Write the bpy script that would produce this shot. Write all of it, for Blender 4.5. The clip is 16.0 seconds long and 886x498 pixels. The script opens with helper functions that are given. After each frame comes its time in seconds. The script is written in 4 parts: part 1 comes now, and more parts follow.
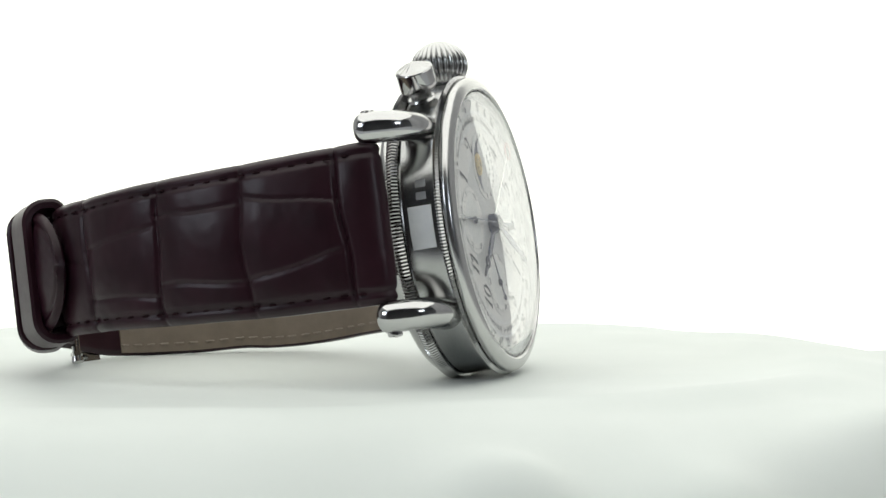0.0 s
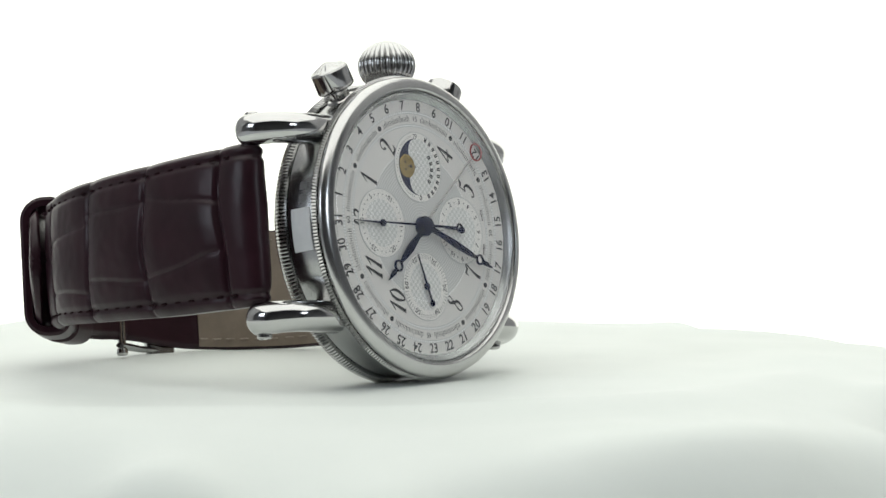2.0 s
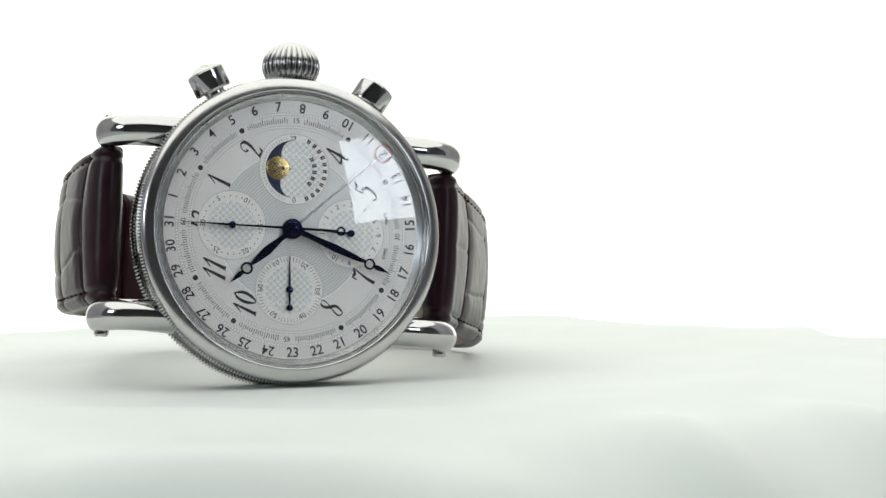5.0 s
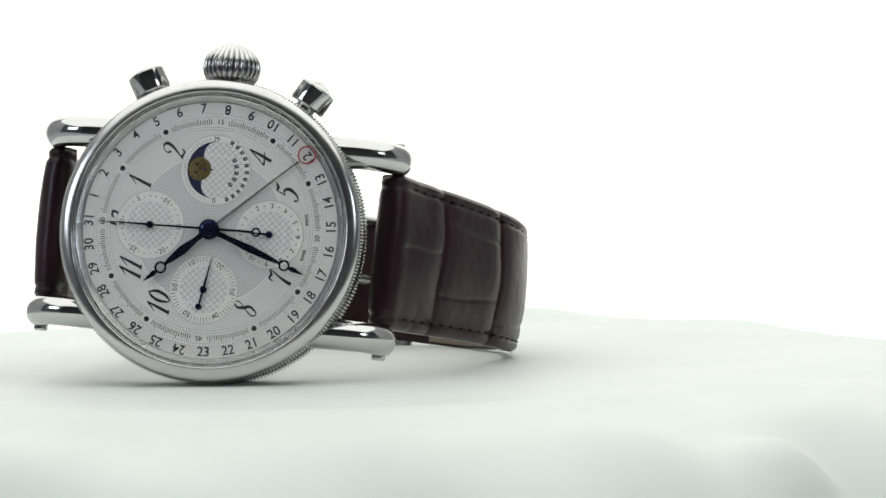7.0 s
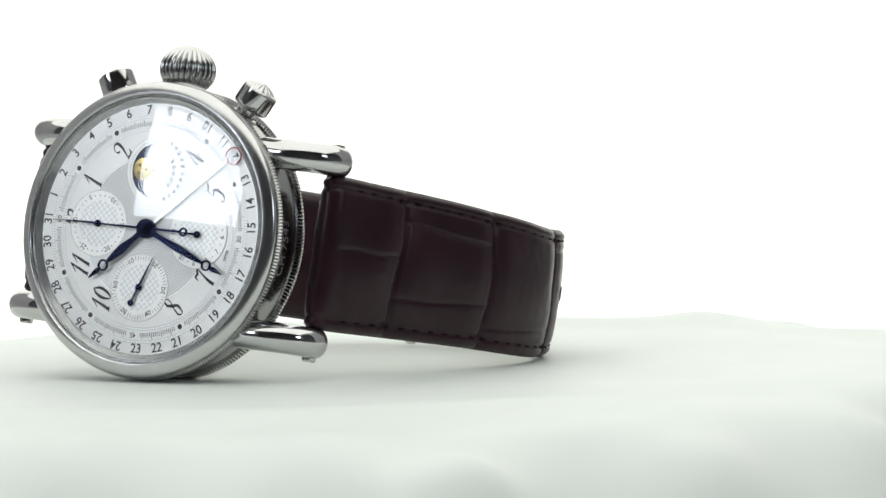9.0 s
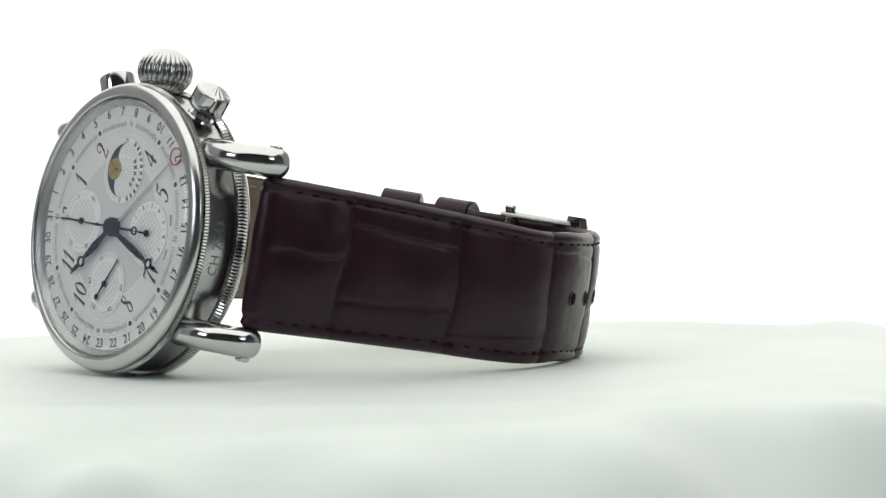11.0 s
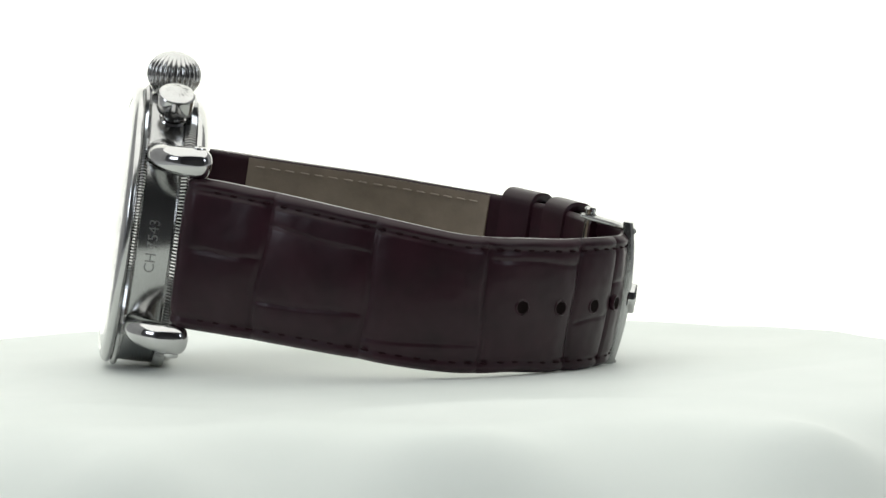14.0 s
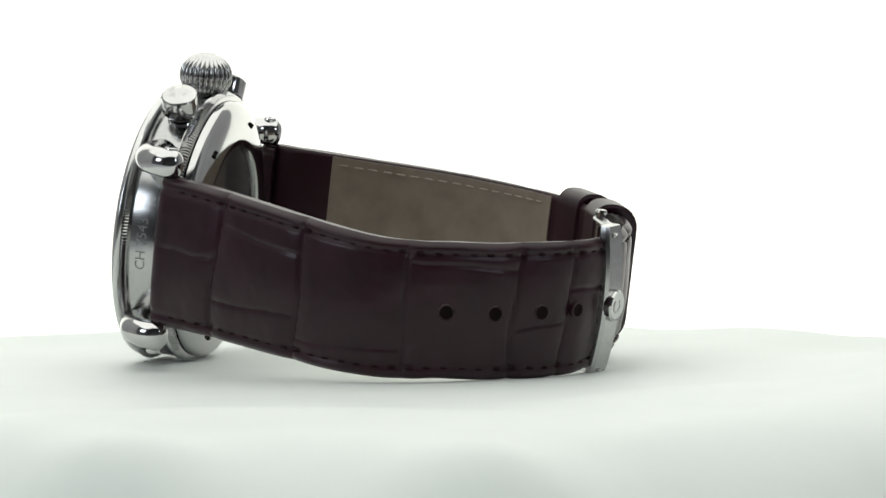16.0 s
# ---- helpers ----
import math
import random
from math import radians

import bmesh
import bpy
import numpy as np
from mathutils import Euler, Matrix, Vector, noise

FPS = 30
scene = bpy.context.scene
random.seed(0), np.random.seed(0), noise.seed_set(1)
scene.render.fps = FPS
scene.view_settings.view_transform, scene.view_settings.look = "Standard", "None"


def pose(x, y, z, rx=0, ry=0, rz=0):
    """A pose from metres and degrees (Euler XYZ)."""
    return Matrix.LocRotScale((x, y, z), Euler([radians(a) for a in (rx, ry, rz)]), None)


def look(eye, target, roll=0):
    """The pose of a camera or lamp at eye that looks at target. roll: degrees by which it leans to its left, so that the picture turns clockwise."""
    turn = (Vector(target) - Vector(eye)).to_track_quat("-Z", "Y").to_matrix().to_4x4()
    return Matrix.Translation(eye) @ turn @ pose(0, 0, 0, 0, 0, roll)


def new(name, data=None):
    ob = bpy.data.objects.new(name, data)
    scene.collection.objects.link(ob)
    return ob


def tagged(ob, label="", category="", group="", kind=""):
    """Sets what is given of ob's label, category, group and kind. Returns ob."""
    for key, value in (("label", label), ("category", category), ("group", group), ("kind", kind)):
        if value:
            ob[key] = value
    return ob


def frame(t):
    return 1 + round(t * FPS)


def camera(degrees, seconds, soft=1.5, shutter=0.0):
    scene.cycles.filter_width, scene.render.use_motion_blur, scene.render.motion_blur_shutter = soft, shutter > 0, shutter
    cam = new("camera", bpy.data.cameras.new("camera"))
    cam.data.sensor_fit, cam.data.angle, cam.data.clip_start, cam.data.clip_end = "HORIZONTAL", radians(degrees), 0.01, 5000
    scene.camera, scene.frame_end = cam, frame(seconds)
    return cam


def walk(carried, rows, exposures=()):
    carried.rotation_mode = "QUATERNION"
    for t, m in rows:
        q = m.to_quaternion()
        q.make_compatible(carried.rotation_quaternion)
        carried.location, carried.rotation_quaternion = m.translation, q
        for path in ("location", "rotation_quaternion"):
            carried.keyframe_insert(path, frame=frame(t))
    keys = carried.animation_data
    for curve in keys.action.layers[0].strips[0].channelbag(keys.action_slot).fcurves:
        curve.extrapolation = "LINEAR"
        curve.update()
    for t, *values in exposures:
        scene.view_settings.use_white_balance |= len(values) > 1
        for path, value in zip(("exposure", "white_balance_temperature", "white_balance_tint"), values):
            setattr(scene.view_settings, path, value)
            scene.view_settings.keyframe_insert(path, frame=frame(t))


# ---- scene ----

# ---- camera: it stands still while the turntable turns ----
cam = camera(18.5, 16.0, soft=1.5)
EYE = Vector((0.0, -0.37545, 0.0308))
AIM = EYE + Vector((0.043435, 0.998265, -0.039751))
walk(cam, [(0.0, look(EYE, AIM, -0.817)), (16.0, look(EYE, AIM, -0.817))])


def turn_angle(t):
    """Angle of the turntable at t seconds, in degrees."""
    return math.degrees(2.46817 - 0.199506 * t + 0.00092591 * t * t - 2.9635e-05 * t ** 3)


# ---- world and light: a small photo studio ----
world = bpy.data.worlds.new("studio_air")
scene.world = world
world.use_nodes = True
world.node_tree.nodes["Background"].inputs[0].default_value = (0.92, 0.95, 1.0, 1)
world.node_tree.nodes["Background"].inputs[1].default_value = 0.12
scene.view_settings.exposure = 0.5


def softbox(name, eye, target, sx, sy, watts, colour):
    d = bpy.data.lights.new(name, "AREA")
    d.shape, d.size, d.size_y, d.energy, d.color = "RECTANGLE", sx, sy, watts, colour
    ob = new(name, d)
    ob.matrix_basis = look(eye, target)
    return ob


softbox("softbox_top", (0.0, 0.06, 0.68), (0, 0.06, 0), 1.5, 1.3, 7.0, (0.985, 1.0, 0.945))
softbox("softbox_right", (0.385, -0.44, 0.225), (0, -0.02, 0.03), 0.12, 0.11, 0.18, (0.83, 0.91, 1.0))
softbox("softbox_left", (-0.52, -0.35, 0.25), (0, -0.02, 0.03), 0.17, 0.16, 0.38, (0.83, 0.91, 1.0))

# ---- materials ----
MM = 0.001


def nodes_of(name):
    m = bpy.data.materials.new(name)
    m.use_nodes = True
    return m, m.node_tree.nodes, m.node_tree.links, m.node_tree.nodes["Principled BSDF"]


def noise_node(n, l, scale, detail=4.0, rough=0.55, stretch=None):
    tc = n.new("ShaderNodeTexCoord")
    tex = n.new("ShaderNodeTexNoise")
    tex.inputs["Scale"].default_value = scale
    tex.inputs["Detail"].default_value = detail
    tex.inputs["Roughness"].default_value = rough
    if stretch:
        mp = n.new("ShaderNodeMapping")
        mp.inputs["Scale"].default_value = stretch
        l.new(tc.outputs["Object"], mp.inputs[0])
        l.new(mp.outputs[0], tex.inputs["Vector"])
    else:
        l.new(tc.outputs["Object"], tex.inputs["Vector"])
    return tex


def ramp(n, l, src, a, b, lo=0.3, hi=0.7):
    r = n.new("ShaderNodeValToRGB")
    r.color_ramp.elements[0].position, r.color_ramp.elements[1].position = lo, hi
    r.color_ramp.elements[0].color, r.color_ramp.elements[1].color = (*a, 1), (*b, 1)
    l.new(src, r.inputs[0])
    return r.outputs[0]


def bump(n, l, src, dist, strength=1.0):
    b = n.new("ShaderNodeBump")
    b.inputs["Distance"].default_value = dist
    b.inputs["Strength"].default_value = strength
    l.new(src, b.inputs["Height"])
    return b


def grained(name, a, b, rough=(0.4, 0.6), metal=0.0, scale=300, bump_mm=0.0, bump_scale=None, stretch=None, coat=0.0, sheen=0.0):
    m, n, l, p = nodes_of(name)
    tex = noise_node(n, l, scale, stretch=stretch)
    l.new(ramp(n, l, tex.outputs["Fac"], a, b), p.inputs["Base Color"])
    r = n.new("ShaderNodeMapRange")
    r.inputs[3].default_value, r.inputs[4].default_value = rough
    tex2 = noise_node(n, l, scale * 4.3, stretch=stretch)
    l.new(tex2.outputs["Fac"], r.inputs[0])
    l.new(r.outputs[0], p.inputs["Roughness"])
    p.inputs["Metallic"].default_value = metal
    p.inputs["Coat Weight"].default_value = coat
    p.inputs["Coat Roughness"].default_value = 0.25
    p.inputs["Sheen Weight"].default_value = sheen
    if bump_mm:
        tex3 = noise_node(n, l, bump_scale or scale * 6, stretch=stretch)
        l.new(bump(n, l, tex3.outputs["Fac"], bump_mm * MM).outputs[0], p.inputs["Normal"])
    return m


STEEL = grained("polished_steel", (0.50, 0.497, 0.493), (0.56, 0.556, 0.552), (0.07, 0.14), 1.0, 120)
SATIN = grained("satin_polished_steel", (0.53, 0.527, 0.522), (0.59, 0.586, 0.581), (0.17, 0.26), 1.0, 200)
BRUSHED = grained("brushed_steel", (0.38, 0.38, 0.378), (0.45, 0.45, 0.447), (0.14, 0.22), 1.0, 900, 0.004, 2500, (1, 1, 14))
LEATHER = grained("alligator_leather", (0.0155, 0.0046, 0.0084), (0.0275, 0.0084, 0.0142), (0.28, 0.40), 0.0, 160, 0.012, 2200, coat=0.05)
LEATHER.node_tree.nodes["Principled BSDF"].inputs["Specular IOR Level"].default_value = 0.26
LEATHER_EDGE = grained("painted_leather_edge", (0.030, 0.016, 0.016), (0.055, 0.032, 0.030), (0.3, 0.5), 0.0, 400, 0.01)
LINING = grained("calf_lining", (0.165, 0.130, 0.10), (0.225, 0.18, 0.142), (0.55, 0.75), 0.0, 220, 0.02, 1800)
THREAD = grained("brown_thread", (0.013, 0.005, 0.007), (0.024, 0.010, 0.013), (0.55, 0.75), 0.0, 3000, 0.02)
THREAD_PALE = grained("taupe_thread", (0.23, 0.19, 0.155), (0.31, 0.26, 0.215), (0.6, 0.8), 0.0, 3000, 0.02)
DIAL = grained("silvered_dial", (0.715, 0.70, 0.675), (0.775, 0.76, 0.735), (0.34, 0.44), 0.3, 250, 0.002, 5000)
DIAL_RING = grained("brushed_silver_ring", (0.795, 0.78, 0.75), (0.845, 0.83, 0.80), (0.34, 0.42), 0.25, 700)
BEAD_BED = grained("grey_silver_bed", (0.50, 0.505, 0.495), (0.56, 0.565, 0.555), (0.34, 0.42), 0.3, 700)
FLANGE = grained("satin_flange", (0.36, 0.37, 0.37), (0.43, 0.44, 0.44), (0.2, 0.3), 0.85, 500)
PRINT = grained("black_print", (0.012, 0.012, 0.015), (0.022, 0.022, 0.026), (0.35, 0.5), 0.0, 2000)
WHITE_PRINT = grained("white_print", (0.88, 0.89, 0.88), (0.93, 0.93, 0.92), (0.4, 0.5), 0.0, 2000)
BLUED = grained("blued_steel", (0.010, 0.014, 0.045), (0.018, 0.027, 0.085), (0.10, 0.18), 0.9, 500)
SILVER_HAND = grained("silvered_pointer", (0.70, 0.70, 0.68), (0.76, 0.76, 0.74), (0.15, 0.25), 0.9, 600)
RED = grained("red_lacquer", (0.27, 0.03, 0.035), (0.36, 0.04, 0.045), (0.3, 0.4), 0.0, 900)
NIGHT = grained("night_blue_disc", (0.010, 0.012, 0.035), (0.020, 0.024, 0.065), (0.25, 0.35), 0.2, 900)
GOLD = grained("gold_moon", (0.46, 0.34, 0.14), (0.58, 0.45, 0.22), (0.20, 0.28), 0.95, 900)
STICKER = grained("white_sticker", (0.70, 0.71, 0.74), (0.78, 0.79, 0.81), (0.4, 0.55), 0.0, 500)
ENGRAVED = grained("engraved_steel", (0.22, 0.22, 0.22), (0.32, 0.32, 0.32), (0.4, 0.55), 1.0, 900)
# near-black tone that paints the shade inside holes, notches and slots
RECESS_SHADE = grained("recess_shade", (0.006, 0.004, 0.004), (0.010, 0.006, 0.006), (0.8, 0.9), 0.0, 900)
for matt in (RECESS_SHADE, THREAD):
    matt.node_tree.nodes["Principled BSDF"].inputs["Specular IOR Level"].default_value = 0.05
MOVEMENT = grained("dark_movement", (0.10, 0.10, 0.105), (0.18, 0.18, 0.185), (0.3, 0.45), 0.9, 700)
CROWN_STEEL = grained("satin_steel", (0.50, 0.497, 0.493), (0.57, 0.567, 0.562), (0.13, 0.20), 1.0, 300)
CLOTH = grained("white_silk_cloth", (0.745, 0.79, 0.755), (0.795, 0.835, 0.802), (0.50, 0.62), 0.0, 40, 0.01, 1500, sheen=0.25)
WALL = grained("grey_studio_paint", (0.42, 0.43, 0.46), (0.48, 0.49, 0.52), (0.7, 0.9), 0.0, 6, 0.3, 60)

# wall tone with the gloom of an unlit room put into its colour
UNLIT_WALL = grained("unlit_room_wall", (0.17, 0.17, 0.18), (0.21, 0.21, 0.22), (0.7, 0.9), 0.0, 6, 0.3, 60)
PAPER = grained("grey_paper", (0.38, 0.38, 0.395), (0.44, 0.44, 0.455), (0.8, 0.9), 0.0, 8)


def glass_material(name, tint=(1, 1, 1)):
    m, n, l, p = nodes_of(name)
    p.inputs["Base Color"].default_value = (*tint, 1)
    p.inputs["Roughness"].default_value = 0.0
    p.inputs["IOR"].default_value = 1.45
    p.inputs["Transmission Weight"].default_value = 1.0
    return m


GLASS = glass_material("sapphire_crystal")


def guilloche_material():
    m, n, l, p = nodes_of("guilloche_silver")
    tc = n.new("ShaderNodeTexCoord")
    w = n.new("ShaderNodeTexWave")
    w.wave_type, w.rings_direction = "RINGS", "Z"
    w.inputs["Scale"].default_value = 900
    w.inputs["Distortion"].default_value = 0.0
    l.new(tc.outputs["Object"], w.inputs["Vector"])
    l.new(ramp(n, l, w.outputs["Fac"], (0.58, 0.58, 0.565), (0.70, 0.70, 0.685), 0.2, 0.8), p.inputs["Base Color"])
    l.new(bump(n, l, w.outputs["Fac"], 0.02 * MM).outputs[0], p.inputs["Normal"])
    p.inputs["Metallic"].default_value, p.inputs["Roughness"].default_value = 0.32, 0.36
    return m


def checked_material():
    m, n, l, p = nodes_of("basketwork_silver")
    tc = n.new("ShaderNodeTexCoord")
    c = n.new("ShaderNodeTexChecker")
    c.inputs["Scale"].default_value = 2300
    l.new(tc.outputs["Object"], c.inputs["Vector"])
    l.new(ramp(n, l, c.outputs["Fac"], (0.64, 0.645, 0.625), (0.80, 0.80, 0.78), 0.2, 0.8), p.inputs["Base Color"])
    p.inputs["Metallic"].default_value, p.inputs["Roughness"].default_value = 0.3, 0.35
    return m


GUILLOCHE, CHECKED = guilloche_material(), checked_material()


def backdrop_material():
    m, n, l, p = nodes_of("self_glowing_backdrop")
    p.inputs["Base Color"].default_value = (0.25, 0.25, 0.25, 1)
    # the sheet's own glow stands in for lamps shining on white paper
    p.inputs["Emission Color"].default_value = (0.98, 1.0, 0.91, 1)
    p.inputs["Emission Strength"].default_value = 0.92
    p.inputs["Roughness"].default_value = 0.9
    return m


BACKDROP = backdrop_material()


# ---- mesh helpers (millimetres in, metres out) ----
def part(name, bm, material, parent, label="", smooth=True, basis=None):
    """Links a bmesh as one mesh object under a thing or a part."""
    me = bpy.data.meshes.new(name)
    bmesh.ops.recalc_face_normals(bm, faces=bm.faces)
    bm.to_mesh(me)
    bm.free()
    return part_mesh(name, me, material, parent, label, smooth, basis)


def part_mesh(name, me, material, parent, label="", smooth=True, basis=None):
    me.materials.clear()
    me.materials.append(material)
    if smooth:
        me.shade_smooth()
        me.set_sharp_from_angle(angle=radians(24))
    ob = new(name, me)
    ob.parent = parent
    if basis is not None:
        ob.matrix_basis = basis
    return tagged(ob, label=label)


def lathe(profile, axis="z", segs=128, wave=None, closed=False, centre=(0, 0, 0)):
    """Turns a profile of (radius, height) in mm round an axis; wave(angle, i) multiplies the radius."""
    bm = bmesh.new()
    rings = []
    for i, (r, h) in enumerate(profile):
        ring = []
        for k in range(segs):
            a = 2 * math.pi * k / segs
            rr = r * (wave(a, i) if wave else 1)
            u, v = rr * math.cos(a), rr * math.sin(a)
            co = {"z": (u, v, h), "x": (h, u, v), "y": (v, h, u)}[axis]
            ring.append(bm.verts.new([(c + d) * MM for c, d in zip(co, centre)]))
        rings.append(ring)
    pairs = list(zip(rings, rings[1:])) + ([(rings[-1], rings[0])] if closed else [])
    for p, q in pairs:
        for k in range(segs):
            bm.faces.new((p[k], p[(k + 1) % segs], q[(k + 1) % segs], q[k]))
    if not closed:
        for ring in (rings[0], rings[-1]):
            bm.faces.new(ring)
    return bm


def arc_profile(cx, cy, r, a0, a1, n):
    return [(cx + r * math.cos(radians(a0 + (a1 - a0) * i / n)), cy + r * math.sin(radians(a0 + (a1 - a0) * i / n))) for i in range(n + 1)]


def prism(points, z0, z1, bm=None):
    """A flat plate from an outline of (x, y) in mm."""
    bm = bm or bmesh.new()
    lo = [bm.verts.new((x * MM, y * MM, z0 * MM)) for x, y in points]
    hi = [bm.verts.new((x * MM, y * MM, z1 * MM)) for x, y in points]
    bm.faces.new(hi)
    bm.faces.new(lo[::-1])
    for k in range(len(points)):
        j = (k + 1) % len(points)
        bm.faces.new((lo[k], lo[j], hi[j], hi[k]))
    return bm


def ring_plate(r0, r1, z0, z1, segs=96, a0=0.0, a1=360.0, bm=None, centre=(0, 0)):
    """A flat ring, or a stretch of one, in mm and degrees."""
    bm = bm or bmesh.new()
    full = abs(a1 - a0) >= 359.9
    n = segs if full else segs + 1
    loops = []
    for k in range(n):
        a = radians(a0 + (a1 - a0) * k / segs)
        loops.append([bm.verts.new(((centre[0] + r * math.cos(a)) * MM, (centre[1] + r * math.sin(a)) * MM, z * MM)) for r, z in ((r0, z0), (r1, z0), (r1, z1), (r0, z1))])
    for k in range(n if full else n - 1):
        p, q = loops[k], loops[(k + 1) % n]
        for e in range(4):
            f = (e + 1) % 4
            bm.faces.new((p[e], q[e], q[f], p[f]))
    if not full:
        bm.faces.new(loops[0])
        bm.faces.new(loops[-1][::-1])
    return bm


def tube(path, radii, segs=16, squash=(1, 1), deep=None):
    """A round bar along points in mm, with a radius at each point and closed ends; deep stretches it one way, point by point."""
    bm = bmesh.new()
    rings = []
    pts = [Vector(q) for q in path]
    ref = Vector((1, 0, 0))
    for i, q in enumerate(pts):
        d = (pts[min(i + 1, len(pts) - 1)] - pts[max(i - 1, 0)]).normalized()
        if abs(d.dot(ref)) > 0.95:
            u = d.cross(Vector((0, 1, 0))).normalized()
        else:
            u = d.cross(ref).normalized()
        w = d.cross(u)
        rings.append([bm.verts.new((q + (u * math.cos(2 * math.pi * k / segs) * squash[0] * (deep[i] if deep else 1) + w * math.sin(2 * math.pi * k / segs) * squash[1]) * radii[i]) * MM) for k in range(segs)])
    for p, q in zip(rings, rings[1:]):
        for k in range(segs):
            bm.faces.new((p[k], p[(k + 1) % segs], q[(k + 1) % segs], q[k]))
    bm.faces.new(rings[0])
    bm.faces.new(rings[-1])
    return bm


def block(x0, x1, y0, y1, z0, z1, bevel=0.0, segs=2):
    bm = bmesh.new()
    bmesh.ops.create_cube(bm, size=1)
    for v in bm.verts:
        v.co = Vector(((x0 + (v.co.x + 0.5) * (x1 - x0)) * MM, (y0 + (v.co.y + 0.5) * (y1 - y0)) * MM, (z0 + (v.co.z + 0.5) * (z1 - z0)) * MM))
    if bevel:
        bmesh.ops.bevel(bm, geom=bm.edges[:], offset=bevel * MM, segments=segs, affect="EDGES", profile=0.5)
    return bm


TEXTS = {}


def text_mesh(words, size, shear=0.0, bold=0.0, depth=0.012, narrow=1.0):
    """A mesh of letters with the built-in font, centred, size in mm."""
    key = (words, size, shear, bold, narrow)
    if key not in TEXTS:
        cu = bpy.data.curves.new("writing", "FONT")
        cu.body, cu.size, cu.shear, cu.offset, cu.extrude = words, size * MM, shear, bold * MM, depth * MM
        cu.align_x, cu.align_y, cu.resolution_u = "CENTER", "CENTER", 3
        ob = bpy.data.objects.new("writing", cu)
        scene.collection.objects.link(ob)
        TEXTS[key] = bpy.data.meshes.new_from_object(ob)
        bpy.data.objects.remove(ob)
        for v in TEXTS[key].vertices:
            v.co.x *= narrow
    return TEXTS[key]


# ---- the setting ----
def build_room():
    """Plain grey studio walls, floor and ceiling, a table and the self-glowing backdrop behind the turntable."""
    def slab(name, x0, x1, y0, y1, z0, z1, mat):
        ob = part(name, block(x0, x1, y0, y1, z0, z1), mat, None, smooth=False)
        return tagged(ob, kind="structure")
    slab("floor", -1500, 1500, -1600, 1400, -850, -800, WALL)
    slab("ceiling", -1500, 1500, -1600, 1400, 1600, 1650, WALL)
    slab("wall_north", -1500, 1500, 1400, 1450, -800, 1600, WALL)
    # unseen, behind the camera; darkened so that polished steel mirrors a dim room
    slab("wall_south", -1500, 1500, -1650, -1600, -800, 1600, UNLIT_WALL)
    slab("wall_west", -1550, -1500, -1600, 1400, -800, 1600, WALL)
    slab("wall_east", 1500, 1550, -1600, 1400, -800, 1600, WALL)
    # the backdrop, a sheet that sweeps up; added reflector wings wrap round both sides
    prof = [(330, -61.0)] + [(430 + 90 * math.sin(radians(q)), 29.0 - 90 * math.cos(radians(q))) for q in range(0, 91, 9)] + [(520, 300), (520, 560)]
    def sheet(name, bearings, mat, label):
        bm = bmesh.new()
        rows = [[bm.verts.new((r * 1.1 * math.cos(radians(q)) * MM, r * math.sin(radians(q)) * MM, z * MM)) for q in bearings] for r, z in prof]
        for p, q in zip(rows, rows[1:]):
            for k in range(len(p) - 1):
                bm.faces.new((p[k], p[k + 1], q[k + 1], q[k]))
        tagged(part(name, bm, mat, None), label, "backdrop", kind="structure")
    sheet("backdrop", range(52, 125, 4), BACKDROP, "seamless white studio paper backdrop that glows by itself")
    # out of view on both sides, added to give the steel a grey reflection
    sheet("reflector_wing", range(-12, 53, 4), PAPER, "unseen grey paper reflector wing added beside the backdrop")
    sheet("reflector_wing", range(124, 193, 4), PAPER, "unseen grey paper reflector wing added beside the backdrop")


def build_table():
    ob = tagged(new("studio_table"), "plain grey studio table under the turntable", "table", kind="structure")
    part("tabletop", block(-700, 700, -300, 560, -86, -62, 2), WALL, ob, smooth=False)
    for x in (-660, 660):
        for y in (-260, 520):
            part("leg", block(x - 25, x + 25, y - 25, y + 25, -800, -86, 2), WALL, ob, smooth=False)


# puffs of the gathered skirt: bearing and half width in degrees, distance past the edge, reach, height in mm
PUFFS = [(175, 16, 14, 8, 7.0), (140, 5, 17, 7, 6.0), (154, 5, 22, 8, 6.0), (-68, 6.5, 12, 7, 4.6), (-46, 5, 13, 7, 4.5), (-90, 5, 16, 7, 3.5), (-106, 5, 16, 8, 5.0), (-123, 4, 16, 7, 6.5), (-132, 4, 14, 12, 4.5), (-148, 4, 15, 12, 5.0), (-164, 4, 20, 9, 4.0), (95, 14, 14, 12, 3.5), (52, 9, 13, 10, 4.0), (24, 8, 13, 10, 3.0), (0, 7, 13, 10, 4.0), (-20, 7, 14, 10, 3.2)]
# low rolls in the top of the cloth: middle x and y, half length, half width, turn in degrees, height in mm
ROLLS = [(-62, 30, 34, 5, 62, 1.3), (-70, -6, 30, 6, 100, 1.2), (-38, -52, 34, 6, 150, 0.8), (30, -62, 36, 6, 28, 0.8), (66, -22, 32, 7, 70, 0.9), (72, 26, 34, 6, 112, 1.4), (34, 68, 30, 7, 150, 1.2), (-22, 66, 34, 5, 15, 0.9), (86, 0, 26, 5, 86, 1.3), (8, -84, 30, 5, 5, 0.5)]


def smooth_step(a, b, v):
    k = max(0.0, min(1.0, (v - a) / (b - a)))
    return k * k * (3 - 2 * k)


